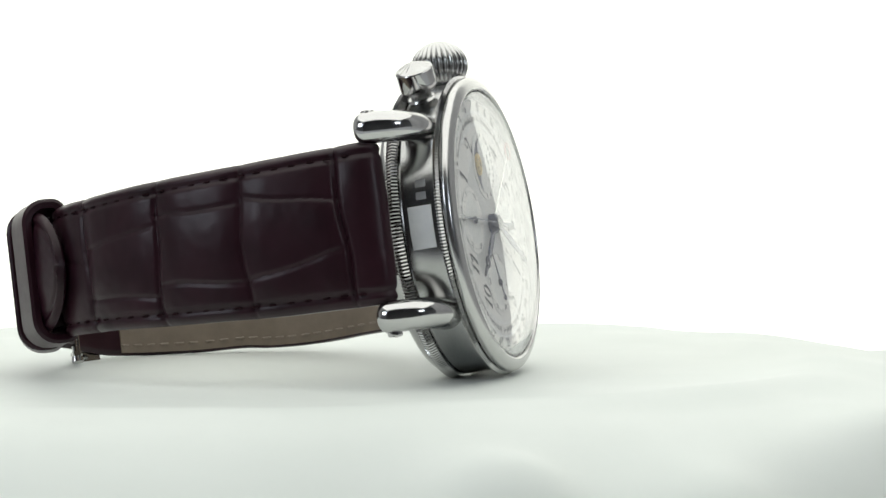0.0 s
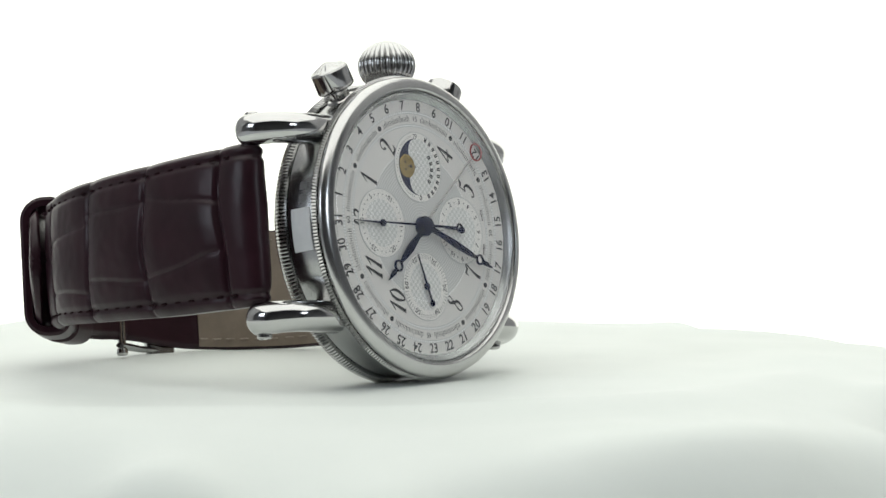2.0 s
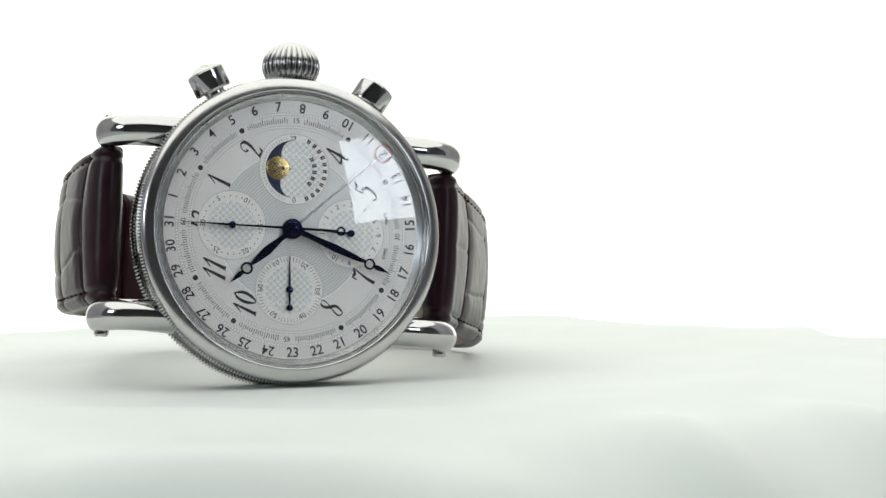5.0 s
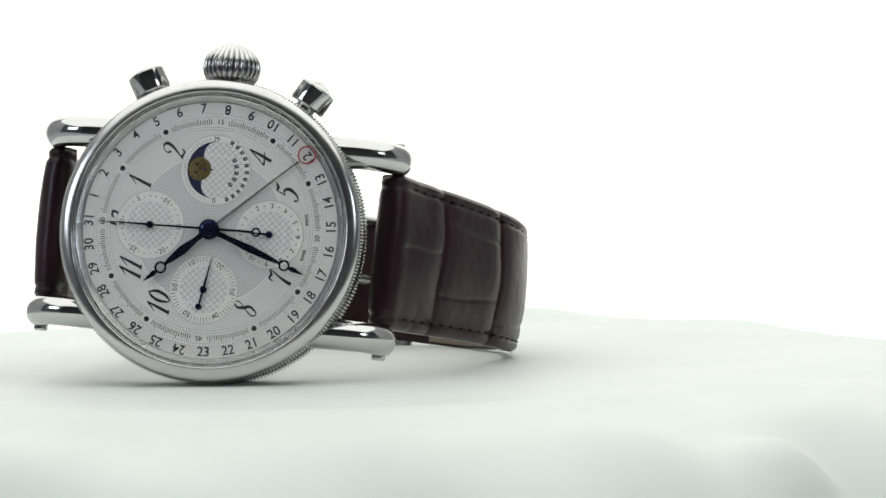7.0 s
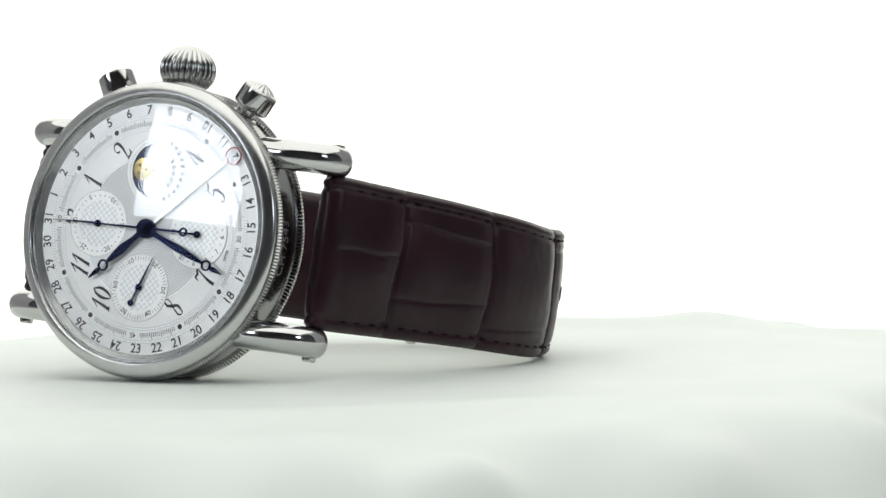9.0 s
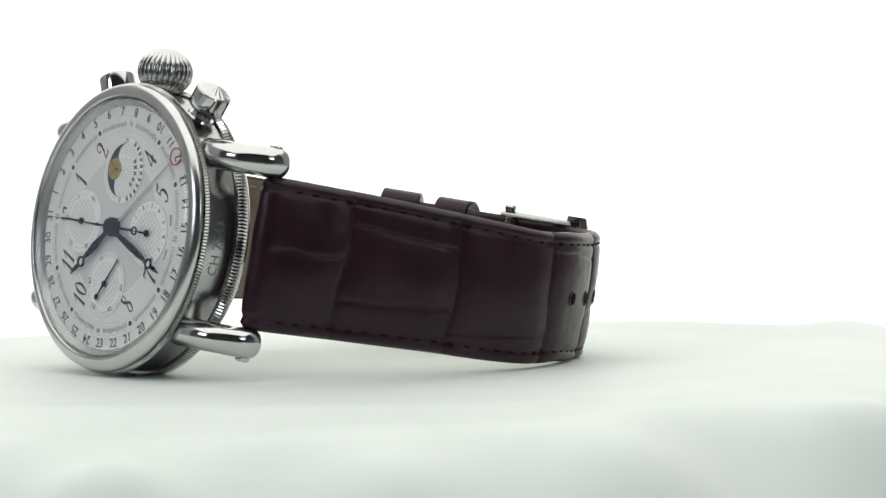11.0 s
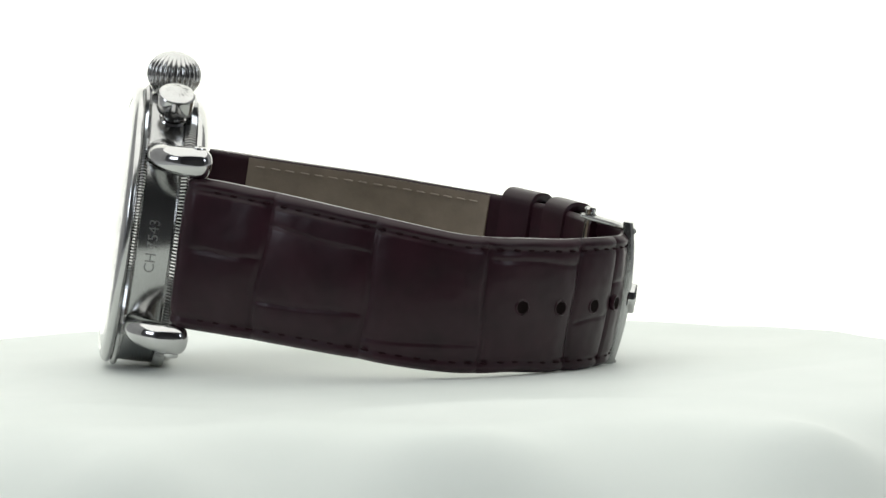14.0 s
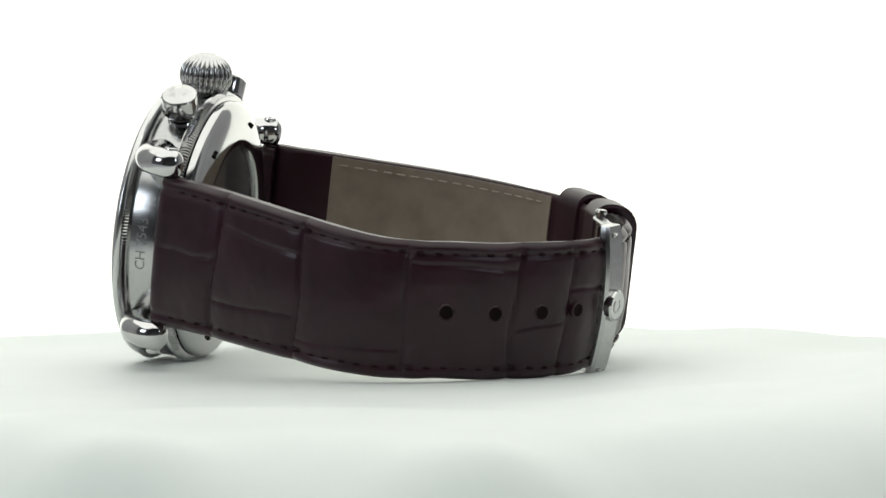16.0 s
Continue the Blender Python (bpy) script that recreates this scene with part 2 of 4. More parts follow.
def cloth_height(x, y):
    """Height of the cloth over the table plane, in mm."""
    r, a = math.hypot(x, y), math.degrees(math.atan2(y, x))
    edge = 86 + 9 * math.cos(radians(a + 25)) + 2 * math.sin(radians(3 * a - 70)) + 1.5 * math.sin(radians(5 * a + 20))
    edge -= 14 * math.exp(-((a + 72) / 32) ** 2)
    z = -0.65
    z += smooth_step(48, 88, r) * (0.6 + 0.5 * math.cos(radians(a + 20)) + 1.0 * noise.noise((x * 0.020 + 3, y * 0.020, 0.3)) + 0.6 * noise.noise((x * 0.05, y * 0.05, 1.3)))
    for cx, cy, ln, wd, turn, h in ROLLS:
        c, q = math.cos(radians(turn)), math.sin(radians(turn))
        u, v = (x - cx) * c + (y - cy) * q, (y - cy) * c - (x - cx) * q
        v += 0.006 * u * u
        z += h * smooth_step(44, 62, r) * math.exp(-(u / ln) ** 2 - (v / wd) ** 2)
    over = max(0.0, r - edge)
    z -= over * over / (over + 24.0) * (1.15 + 0.2 * math.sin(radians(9 * a)))
    z -= 0.0025 * max(0.0, r - 62) ** 2 * (0.7 - 0.3 * math.cos(radians(a + 25)))
    for b, w, past, reach, h in PUFFS:
        d = ((a - b + 180) % 360 - 180) / w
        z += h * math.exp(-d * d) * math.exp(-((r - edge - past) / reach) ** 2)
    return max(z, -61.2 + 0.4 * noise.noise((x * 0.03, y * 0.03, 2)))


def build_cloth():
    bm = bmesh.new()
    segs = 288
    radii = [0.01] + [3 * i for i in range(1, 14)] + [40 + 2.2 * i for i in range(72)]
    rings = []
    for r in radii:
        ring = []
        for k in range(segs):
            a = 2 * math.pi * k / segs
            x, y = r * math.cos(a), r * math.sin(a)
            ring.append(bm.verts.new((x * MM, y * MM, cloth_height(x, y) * MM)))
        rings.append(ring)
    for p, q in zip(rings, rings[1:]):
        for k in range(segs):
            bm.faces.new((p[k], p[(k + 1) % segs], q[(k + 1) % segs], q[k]))
    bm.faces.new(rings[0])
    ob = part("draped_cloth", bm, CLOTH, None)
    so = ob.modifiers.new("thickness", "SOLIDIFY")
    so.thickness, so.offset = 0.0005, -1
    return tagged(ob, "soft white satin cloth draped in loose folds over a turntable", "cloth")


def build_speck():
    """A dark bit of lint that lies on the cloth and goes round with it."""
    x, y = -81.6, 13.8
    bm = tube([(-0.35, 0.1, 0.0), (-0.1, -0.05, 0.15), (0.15, 0.1, 0.12), (0.3, 0.3, 0.0)], [0.08, 0.2, 0.22, 0.08], 8)
    ob = part("lint_speck", bm, ENGRAVED, cloth, "tiny dark lint speck", basis=Matrix.Translation((x * MM, y * MM, (cloth_height(x, y) + 0.12) * MM)))
    return ob


build_room()
build_table()
cloth = build_cloth()
build_speck()

# ---- the watch ----
# its own axes: x to three o'clock (the crown), y to twelve, z out of the dial
BASE = Vector((-0.029245, 0.001823, 0.0))
LEAN = Matrix(((0.170869, -0.316217, -0.933172), (-0.041546, 0.943946, -0.327475), (0.984417, 0.094725, 0.148154))).to_4x4()
SEAT = Matrix.Translation((0, 0, 0.019807)) @ LEAN @ Matrix.Translation((0, 0, 0.00065))
DIAL_SEAT = Matrix.Translation((0, 0, -0.00075))
watch = tagged(new("wristwatch"), "steel chronograph wristwatch with dark brown alligator strap on white cloth", "watch")


def wpart(name, bm, mat, label="", smooth=True, basis=None):
    return part(name, bm, mat, watch, label, smooth, SEAT if basis is None else SEAT @ basis)


def build_case():
    band = [(17.2, -1.4), (18.85, -1.7), (18.95, -1.95), (18.95, -6.3), (18.8, -6.6), (17.4, -6.7), (15, -6.7), (15, -1.4)]
    body = wpart("case_band", lathe(band, segs=160, closed=True), BRUSHED, "brushed steel case band")
    knurl = lambda count, depth: (lambda a, i: 1 + (depth * (abs(math.sin(a * count / 2)) - 0.5) if i in (1, 2, 3) else 0))
    front = [(17.5, -1.05), (19.35, -1.12), (19.68, -1.5), (19.35, -1.9), (17.5, -2.0)]
    wpart("front_coin_edge", lathe(front, segs=1160, wave=knurl(290, 0.016), closed=True), STEEL, "finely knurled coin edge of steel")
    back = [(17.3, -6.6), (19.15, -6.65), (19.5, -7.4), (19.2, -8.2), (17.3, -8.4)]
    wpart("back_coin_edge", lathe(back, segs=1040, wave=knurl(260, 0.018), closed=True), STEEL, "knurled coin edge of the case back")
    bezel = [(17.72, -0.8), (17.70, 0.28)] + arc_profile(17.98, 0.3, 0.24, 175, 80, 5) + [(17.85 + 1.62 * math.cos(radians(q)), -0.5 + 0.98 * math.sin(radians(q))) for q in range(66, -25, -7)] + [(19.25, -1.0), (17.72, -1.05)]
    wpart("bezel", lathe(bezel, segs=192, closed=True), SATIN, "polished round steel bezel")
    cb = [(12.3, -10.3), (12.4, -10.62), (12.75, -10.72)] + [(12.75 + 5.75 * math.sin(radians(q)), -8.62 - 2.1 * math.cos(radians(q)) ** 0.9) for q in range(6, 88, 6)] + [(18.55, -8.42), (12.3, -8.42)]
    ob = wpart("case_back", lathe(cb, segs=128, closed=True), STEEL, "polished screw-in case back")
    # notches are not cut: dark blocks paint the shade inside them
    for k in range(6):
        a = radians(60 * k + 20)
        part("notch", block(-0.6, 0.6, -0.55, 0.55, -0.3, 0.3, 0.08), RECESS_SHADE, ob, basis=Matrix.Translation((15.5 * math.cos(a) * MM, 15.5 * math.sin(a) * MM, -10.3 * MM)) @ Matrix.Rotation(a, 4, "Z") @ Matrix.Rotation(radians(24), 4, "Y"))
    wpart("movement_plate", lathe([(0.01, -8.7), (14.9, -8.7), (14.9, -8.2), (0.01, -8.2)], segs=64), MOVEMENT, "steel movement seen through the back")
    glass = lathe([(0.01, -10.35), (8, -10.35), (12.28, -10.3), (12.28, -9.5), (0.01, -9.5)], segs=96)
    g = wpart("back_glass", glass, GLASS, "flat sapphire glass")
    g.visible_shadow = False
    # raised crystal: short upright wall, rounded shoulder, gentle dome
    R, rim = 150.0, 17.0
    dome = [(max(0.01, rim * i / 14), 1.5 - R + math.sqrt(R * R - (rim * i / 14) ** 2)) for i in range(15)]
    z = dome[-1][1]
    top = dome + [(17.25, z - 0.07), (17.45, z - 0.22), (17.56, z - 0.45), (17.6, z - 0.75), (17.62, -0.4)]
    low = [(17.37, -0.4), (17.35, z - 0.8), (17.31, z - 0.53), (17.24, z - 0.39), (17.12, z - 0.3)] + [(r, h - 0.25) for r, h in reversed(dome)]
    c = wpart("crystal", lathe(top + low, segs=128), GLASS, "raised clear sapphire crystal")
    c.visible_shadow = False
    return body


def build_lug(sx, sy):
    """A horn that leaves the band under the front coin edge and bends back over the strap's end."""
    _, c = catmull([(11.8, 14.0, -4.0, 2.05, 2.3), (11.8, 18.0, -4.05, 1.98, 2.2), (11.8, 20.8, -5.0, 1.95, 2.05), (11.85, 22.4, -6.9, 2.0, 1.85), (11.85, 22.75, -8.5, 2.05, 1.75)], 26)
    path = [(q[0] * sx, q[1] * sy, q[2]) for q in c]
    radii, deep = [q[3] for q in c], [q[4] / q[3] for q in c]
    d = Vector(c[-1][:3] - c[-2][:3]).normalized()
    for k in range(1, 10):
        ang = math.pi / 2 * k / 9
        q = Vector(c[-1][:3]) + d * 1.6 * math.sin(ang)
        path.append((q.x * sx, q.y * sy, q.z))
        radii.append(max(0.08, 2.05 * math.cos(ang) ** 0.8))
        deep.append(0.82)
    lug = wpart("lug", tube(path, radii, 40, (1.0, 1.0), deep), STEEL, "rounded polished steel lug")
    top = 2.15 if sx > 0 else 2.4
    s = lathe([(0.85, 1.3), (0.95, top - 0.3), (0.9, top - 0.12), (0.75, top), (0.4, top + 0.02), (0.01, top + 0.02)], axis="x", segs=24)
    screw = part("strap_screw", s, STEEL, lug, "slotted steel strap screw", basis=Matrix.Translation((11.95 * sx * MM, 22.4 * sy * MM, -8.2 * MM)) @ Matrix.Diagonal((sx, 1, 1, 1)))
    # a dark bar level with the screw head paints its slot's shade
    part("slot", block(11.95 * sx + sx * (top - 0.1) - 0.12, 11.95 * sx + sx * (top - 0.1) + 0.12, 22.4 * sy - 0.7, 22.4 * sy + 0.7, -8.35, -8.05), RECESS_SHADE, lug, smooth=False)


def build_crown():
    ball = [(3.78 * math.cos(radians(q)), 21.75 + 3.3 * math.sin(radians(q))) for q in range(-52, 69, 5)]
    prof = [(1.7, 18.2), (1.75, 18.9), (2.1, 19.0)] + ball + [(1.15, 24.86), (0.95, 24.95), (0.8, 24.85), (0.02, 24.83)]
    first, last = 3, 2 + len(ball)

    def flute(q, i):
        if not first <= i <= last:
            return 1.0
        fade = min(1.0, (i - first + 1) / 3, (last - i) / 11)
        groove = (1 - abs(math.sin(q * 14))) ** 1.3
        return 1 - 0.11 * fade * groove
    wpart("crown", lathe(prof, axis="x", segs=448, wave=flute, centre=(0, 0, -4.75)), CROWN_STEEL, "fluted onion-shaped steel crown")


def pusher_cap():
    """A shallow cone cut with flutes that fan out from its tip."""
    bm = bmesh.new()
    segs, rings = 128, []
    for r, h in ((2.42, 22.95), (2.42, 23.1), (2.3, 23.2), (2.1, 23.27), (1.7, 23.45), (1.2, 23.67), (0.7, 23.88), (0.3, 24.03), (0.05, 24.1)):
        dip = 0.10 if 0.6 < r < 2.0 else 0.0
        rings.append([bm.verts.new(((h - dip * abs(math.cos(8 * a)) * r / 1.7) * MM, r * math.cos(a) * MM, (-4.9 + r * math.sin(a)) * MM)) for a in (2 * math.pi * k / segs for k in range(segs))])
    for p, q in zip(rings, rings[1:]):
        for k in range(segs):
            bm.faces.new((p[k], p[(k + 1) % segs], q[(k + 1) % segs], q[k]))
    bm.faces.new(rings[-1])
    return bm


def build_pusher(angle):
    m = Matrix.Rotation(radians(angle), 4, "Z")
    prof = [(1.35, 17.5), (1.35, 20.2), (2.25, 20.25), (2.42, 20.4), (2.5, 20.6), (2.5, 22.95), (2.4, 23.08)]
    p = wpart("pusher", lathe(prof, axis="x", segs=48, centre=(0, 0, -4.9)), STEEL, "cylindrical steel chronograph pusher", basis=m)
    part("pusher_cap", pusher_cap(), CROWN_STEEL, p, "fluted conical cap")
    part("collar", lathe([(1.9, 18.3), (1.95, 18.9), (1.75, 19.15), (1.4, 19.2), (1.4, 18.3)], axis="x", segs=40, centre=(0, 0, -4.9), closed=True), STEEL, p)


def on_dial(me, name, radius, clock_deg, parent, mat=None, centre=(0, 0), z=0.03, flip=True):
    """Lays a mesh on the dial at a bearing clockwise from twelve; the lower half reads inwards."""
    a = radians(90 - clock_deg)
    down = flip and 90.01 < clock_deg % 360 < 269.99
    rot = a - math.pi / 2 + (math.pi if down else 0)
    m = Matrix.Translation(((centre[0] + radius * math.cos(a)) * MM, (centre[1] + radius * math.sin(a)) * MM, z * MM)) @ Matrix.Rotation(rot, 4, "Z")
    return part_mesh(name, me, mat or PRINT, parent, smooth=False, basis=m)


def shared_bars(items, z0, z1):
    """Many small radial bars (bearing, r0, r1, width, centre) as one bmesh."""
    bm = bmesh.new()
    for deg, r0, r1, w, c in items:
        a = radians(90 - deg)
        u, v = Vector((math.cos(a), math.sin(a))), Vector((-math.sin(a), math.cos(a))) * w / 2
        o = Vector(c)
        prism([tuple(o + u * r0 - v), tuple(o + u * r1 - v), tuple(o + u * r1 + v), tuple(o + u * r0 + v)], z0, z1, bm)
    return bm


def shared_dots(items, z0, z1, segs=8):
    """Many small round dots (x, y, r) as one bmesh."""
    bm = bmesh.new()
    for x, y, r in items:
        prism([(x + r * math.cos(2 * math.pi * k / segs), y + r * math.sin(2 * math.pi * k / segs)) for k in range(segs)], z0, z1, bm)
    return bm


def polar(r, deg, c=(0, 0)):
    a = radians(90 - deg)
    return c[0] + r * math.cos(a), c[1] + r * math.sin(a)


# strokes of the slanted, brush-like hour numerals: x, y and width in parts of their height
STROKES = {
    "0": [[(0.25, 0.98, 0.05), (0.08, 0.78, 0.11), (0.04, 0.42, 0.13), (0.18, 0.03, 0.05), (0.36, 0.22, 0.11), (0.41, 0.6, 0.13), (0.25, 0.98, 0.05)]],
    "1": [[(0.02, 0.66, 0.03), (0.16, 0.80, 0.05), (0.30, 1.0, 0.05)], [(0.30, 1.0, 0.06), (0.24, 0.5, 0.12), (0.18, 0.0, 0.14)], [(0.08, 0.02, 0.04), (0.30, 0.02, 0.04)]],
    "2": [[(0.20, 0.68, 0.13), (0.10, 0.74, 0.07), (0.12, 0.92, 0.04), (0.30, 1.0, 0.06), (0.48, 0.84, 0.14), (0.40, 0.55, 0.11), (0.18, 0.26, 0.06), (0.02, 0.05, 0.05)], [(0.02, 0.05, 0.05), (0.16, 0.13, 0.12), (0.34, 0.04, 0.11), (0.50, 0.18, 0.03)]],
    "4": [[(0.46, 1.0, 0.05), (0.24, 0.66, 0.05), (0.0, 0.32, 0.05)], [(0.0, 0.32, 0.08), (0.24, 0.31, 0.07), (0.58, 0.34, 0.04)], [(0.46, 1.0, 0.05), (0.38, 0.45, 0.13), (0.30, 0.0, 0.13)]],
    "5": [[(0.20, 0.98, 0.05), (0.16, 0.78, 0.05), (0.12, 0.58, 0.05)], [(0.12, 0.58, 0.04), (0.30, 0.64, 0.09), (0.44, 0.42, 0.15), (0.34, 0.12, 0.10), (0.16, 0.0, 0.05), (0.04, 0.08, 0.08), (0.06, 0.16, 0.09)], [(0.20, 0.98, 0.05), (0.34, 0.91, 0.13), (0.54, 1.02, 0.03)]],
    "7": [[(0.04, 0.80, 0.03), (0.12, 0.97, 0.09), (0.30, 0.90, 0.12), (0.54, 1.0, 0.04)], [(0.54, 1.0, 0.04), (0.34, 0.56, 0.08), (0.24, 0.25, 0.13), (0.20, 0.0, 0.15)]],
    "8": [[(0.44, 0.84, 0.05), (0.32, 1.0, 0.05), (0.16, 0.84, 0.10), (0.24, 0.58, 0.14), (0.38, 0.28, 0.12), (0.20, 0.0, 0.05), (0.03, 0.18, 0.07), (0.18, 0.46, 0.05), (0.36, 0.66, 0.04), (0.44, 0.84, 0.05)]],
}


def numeral_mesh(words, high):
    """Flat brush-stroke numerals, centred, as one mesh."""
    bm = bmesh.new()
    step = 0.5 if "0" in words else 0.42
    wide = step * (len(words) - 1) + 0.46
    for n, ch in enumerate(words):
        for m, line in enumerate(STROKES[ch]):
            _, c = catmull([(x + 0.30 * (y - 0.5), y, 0.0, w) for x, y, w in line], 8 * len(line))
            t = np.gradient(c[:, :2], axis=0)
            t /= np.linalg.norm(t, axis=1)[:, None]
            rows = []
            for q, d in zip(c, t):
                x, y = (q[0] + n * step - wide / 2) * high, (q[1] - 0.5) * high
                h = q[3] * high * 0.5
                a, b = (x - d[1] * h, y + d[0] * h), (x + d[1] * h, y - d[0] * h)
                rows.append([bm.verts.new((p[0] * MM, p[1] * MM, z * MM)) for p, z in ((a, -0.012), (a, 0.012 + 0.001 * m), (b, 0.012 + 0.001 * m), (b, -0.012))])
            for p, q in zip(rows, rows[1:]):
                for k in range(4):
                    bm.faces.new((p[k], p[(k + 1) % 4], q[(k + 1) % 4], q[k]))
            bm.faces.new(rows[0])
            bm.faces.new(rows[-1])
    bmesh.ops.recalc_face_normals(bm, faces=bm.faces)
    me = bpy.data.meshes.new("hour_numeral")
    bm.to_mesh(me)
    bm.free()
    return me


def build_dial():
    dial = wpart("dial", lathe([(0.01, -0.9), (17.5, -0.9), (17.5, 0.0), (0.01, 0.0)], segs=128), DIAL, "silvered dial with date, moon phase and chronograph counters", basis=DIAL_SEAT)
    part("flange", lathe([(16.55, 0.005), (16.65, 0.0), (17.66, 0.82), (17.68, 0.0)], segs=160, closed=True), FLANGE, dial, "sloping satin steel ring round the dial")
    # guilloche centre and its beaded border
    part("guilloche_centre", ring_plate(0.5, 9.6, 0.0, 0.012, 128), GUILLOCHE, dial, "engine-turned centre", smooth=False)
    part("bead_border", shared_dots([(*polar(9.65, 360 * k / 150), 0.11) for k in range(150)], 0.012, 0.035), WHITE_PRINT, dial, smooth=False)
    part("outer_bead_ring", shared_dots([(*polar(14.85, 360 * k / 240), 0.145) for k in range(240)], 0, 0.03), WHITE_PRINT, dial, "ring of white beads", smooth=False)
    part("inner_bead_ring", shared_dots([(*polar(13.15, 360 * k / 216), 0.135) for k in range(216)], 0, 0.03), WHITE_PRINT, dial, "ring of white beads", smooth=False)
    for r in (13.15, 14.85):
        part("bead_groove", ring_plate(r - 0.2, r + 0.2, 0.0, 0.012, 128), BEAD_BED, dial, smooth=False)
    ticks = []
    for k in range(300):
        d = k * 1.2
        if min(d % 90, 90 - d % 90) < 4 or (d % 30 < 2.5 or d % 30 > 27.5):
            continue
        ticks.append((d, 13.62, 14.46 if k % 5 == 0 else 14.22, 0.08, (0, 0)))
    part("minute_track", shared_bars(ticks, 0, 0.02), PRINT, dial, smooth=False)
    for k in range(12):
        if k % 3:
            part("hour_dot", shared_dots([(*polar(14.0, 30 * k), 0.34)], 0, 0.03, 20), PRINT, dial, smooth=False)
    for words, d in (("15", 90), ("30", 180), ("45", 270), ("60", 0)):
        on_dial(text_mesh(words, 0.95), "minute_numeral", 14.0, d, dial)
    for k in range(1, 32):
        on_dial(text_mesh(str(k), 1.75, 0.0, 0.022, narrow=0.95), "date_numeral", 15.75, 360 * k / 31, dial)
    for words, d, r in (("1", 30, 11.2), ("2", 60, 11.2), ("4", 120, 11.2), ("5", 150, 11.0), ("7", 210, 11.2), ("8", 240, 11.2), ("10", 300, 11.3), ("11", 330, 11.3)):
        x, y = polar(r, d)
        part_mesh("hour_numeral", numeral_mesh(words, 2.95), PRINT, dial, smooth=False, basis=Matrix.Translation((x * MM, y * MM, 0.03 * MM)))
    on_dial(text_mesh("12", 2.6, 0.32, 0.03), "hour_numeral", 12.0, 0, dial, z=0.016)
    # counters at twelve, six and nine
    for d, r_out, marks in ((0, 4.35, 30), (180, 4.35, 12), (270, 4.35, 60)):
        c = polar(7.75, d)
        sub = part("counter_ring", ring_plate(3.05, r_out, 0.0, 0.05, 96, centre=c), DIAL_RING, dial, "satin silver counter ring", smooth=False)
        part("counter_centre", ring_plate(0.02, 3.05, 0.0, 0.03, 64, centre=c), CHECKED, dial, "basketwork counter centre", smooth=False)
        part("counter_rim", ring_plate(r_out, r_out + 0.1, 0.0, 0.075, 96, centre=c), BEAD_BED, dial, smooth=False)
        if marks == 60:
            part("counter_ticks", shared_bars([(6 * k, 3.62, 4.2 if k % 5 else 4.25, 0.05, c) for k in range(60) if k % 10], 0.05, 0.065), PRINT, dial, smooth=False)
            for k in range(1, 7):
                on_dial(text_mesh(str(10 * k), 0.95), "counter_numeral", 3.72, 60 * k, dial, centre=c, z=0.06)
        elif marks == 30:
            part("counter_dots", shared_dots([(*polar(3.72, 12 * k, c), 0.085) for k in range(30) if k % 5], 0.05, 0.065), PRINT, dial, smooth=False)
            for k in range(1, 7):
                on_dial(text_mesh(str(5 * k), 0.95), "counter_numeral", 3.72, 60 * k, dial, centre=c, z=0.06)
        else:
            part("counter_dots", shared_dots([(*polar(3.72, 30 * k + 15, c), 0.085) for k in range(12)], 0.05, 0.065), PRINT, dial, smooth=False)
            for k in range(1, 13):
                on_dial(text_mesh(str(k), 0.95), "counter_numeral", 3.72, 30 * k, dial, centre=c, z=0.06)
    # moon phase
    c = polar(7.75, 90)
    part("moon_ring", ring_plate(3.72, 4.5, 0.0, 0.05, 96, centre=c), DIAL_RING, dial, "silver moon phase ring", smooth=False)
    part("moon_centre", ring_plate(0.02, 3.72, 0.0, 0.03, 64, centre=c), CHECKED, dial, "basketwork moon phase centre", smooth=False)
    part("counter_rim", ring_plate(4.5, 4.6, 0.0, 0.075, 96, centre=c), BEAD_BED, dial, smooth=False)
    part("counter_ticks", shared_bars([(-74 + 5.3 * k, 3.9, 4.2, 0.05, c) for k in range(29)], 0.05, 0.065), PRINT, dial, smooth=False)
    on_dial(text_mesh("0", 0.95), "counter_numeral", 3.95, 268, dial, centre=c, z=0.06, flip=False)
    on_dial(text_mesh("29", 0.85), "counter_numeral", 4.0, 86, dial, centre=c, z=0.06)
    # moon window: a wide crescent whose lower edge bulges in twice
    edge = [polar(3.7, -90 + 180 * k / 40, c) for k in range(41)]
    wavy = []
    for k in range(49):
        u = 3.7 - 7.4 * k / 48
        bulge = 1.6 * math.sqrt(max(0.0, 1 - ((abs(u) - 1.87) / 1.83) ** 2))
        wavy.append((c[0] + u, c[1] + 0.12 + max(bulge, 0.1 if abs(u) < 0.2 else 0.0)))
    part("moon_window", prism(edge + wavy[1:-1], 0.03, 0.045), NIGHT, dial, "night-blue moon phase window", smooth=False)
    part("moon", lathe([(1.5, 0.0), (1.45, 0.05), (0.8, 0.1), (0.01, 0.11)], segs=40, centre=(c[0], c[1] + 2.1, 0.045)), GOLD, dial, "golden moon disc")
    for dx, dy, r in ((-0.5, 0.45, 0.17), (0.5, 0.45, 0.17), (0.0, -0.05, 0.12), (0.0, -0.6, 0.22)):
        part("crater", shared_dots([(c[0] + dx, c[1] + 2.1 + dy, r)], 0.1, 0.165, 12), NIGHT, dial, smooth=False)
    # protected lettering as bars
    for k in range(11):
        d = 244 - 128 * k / 10
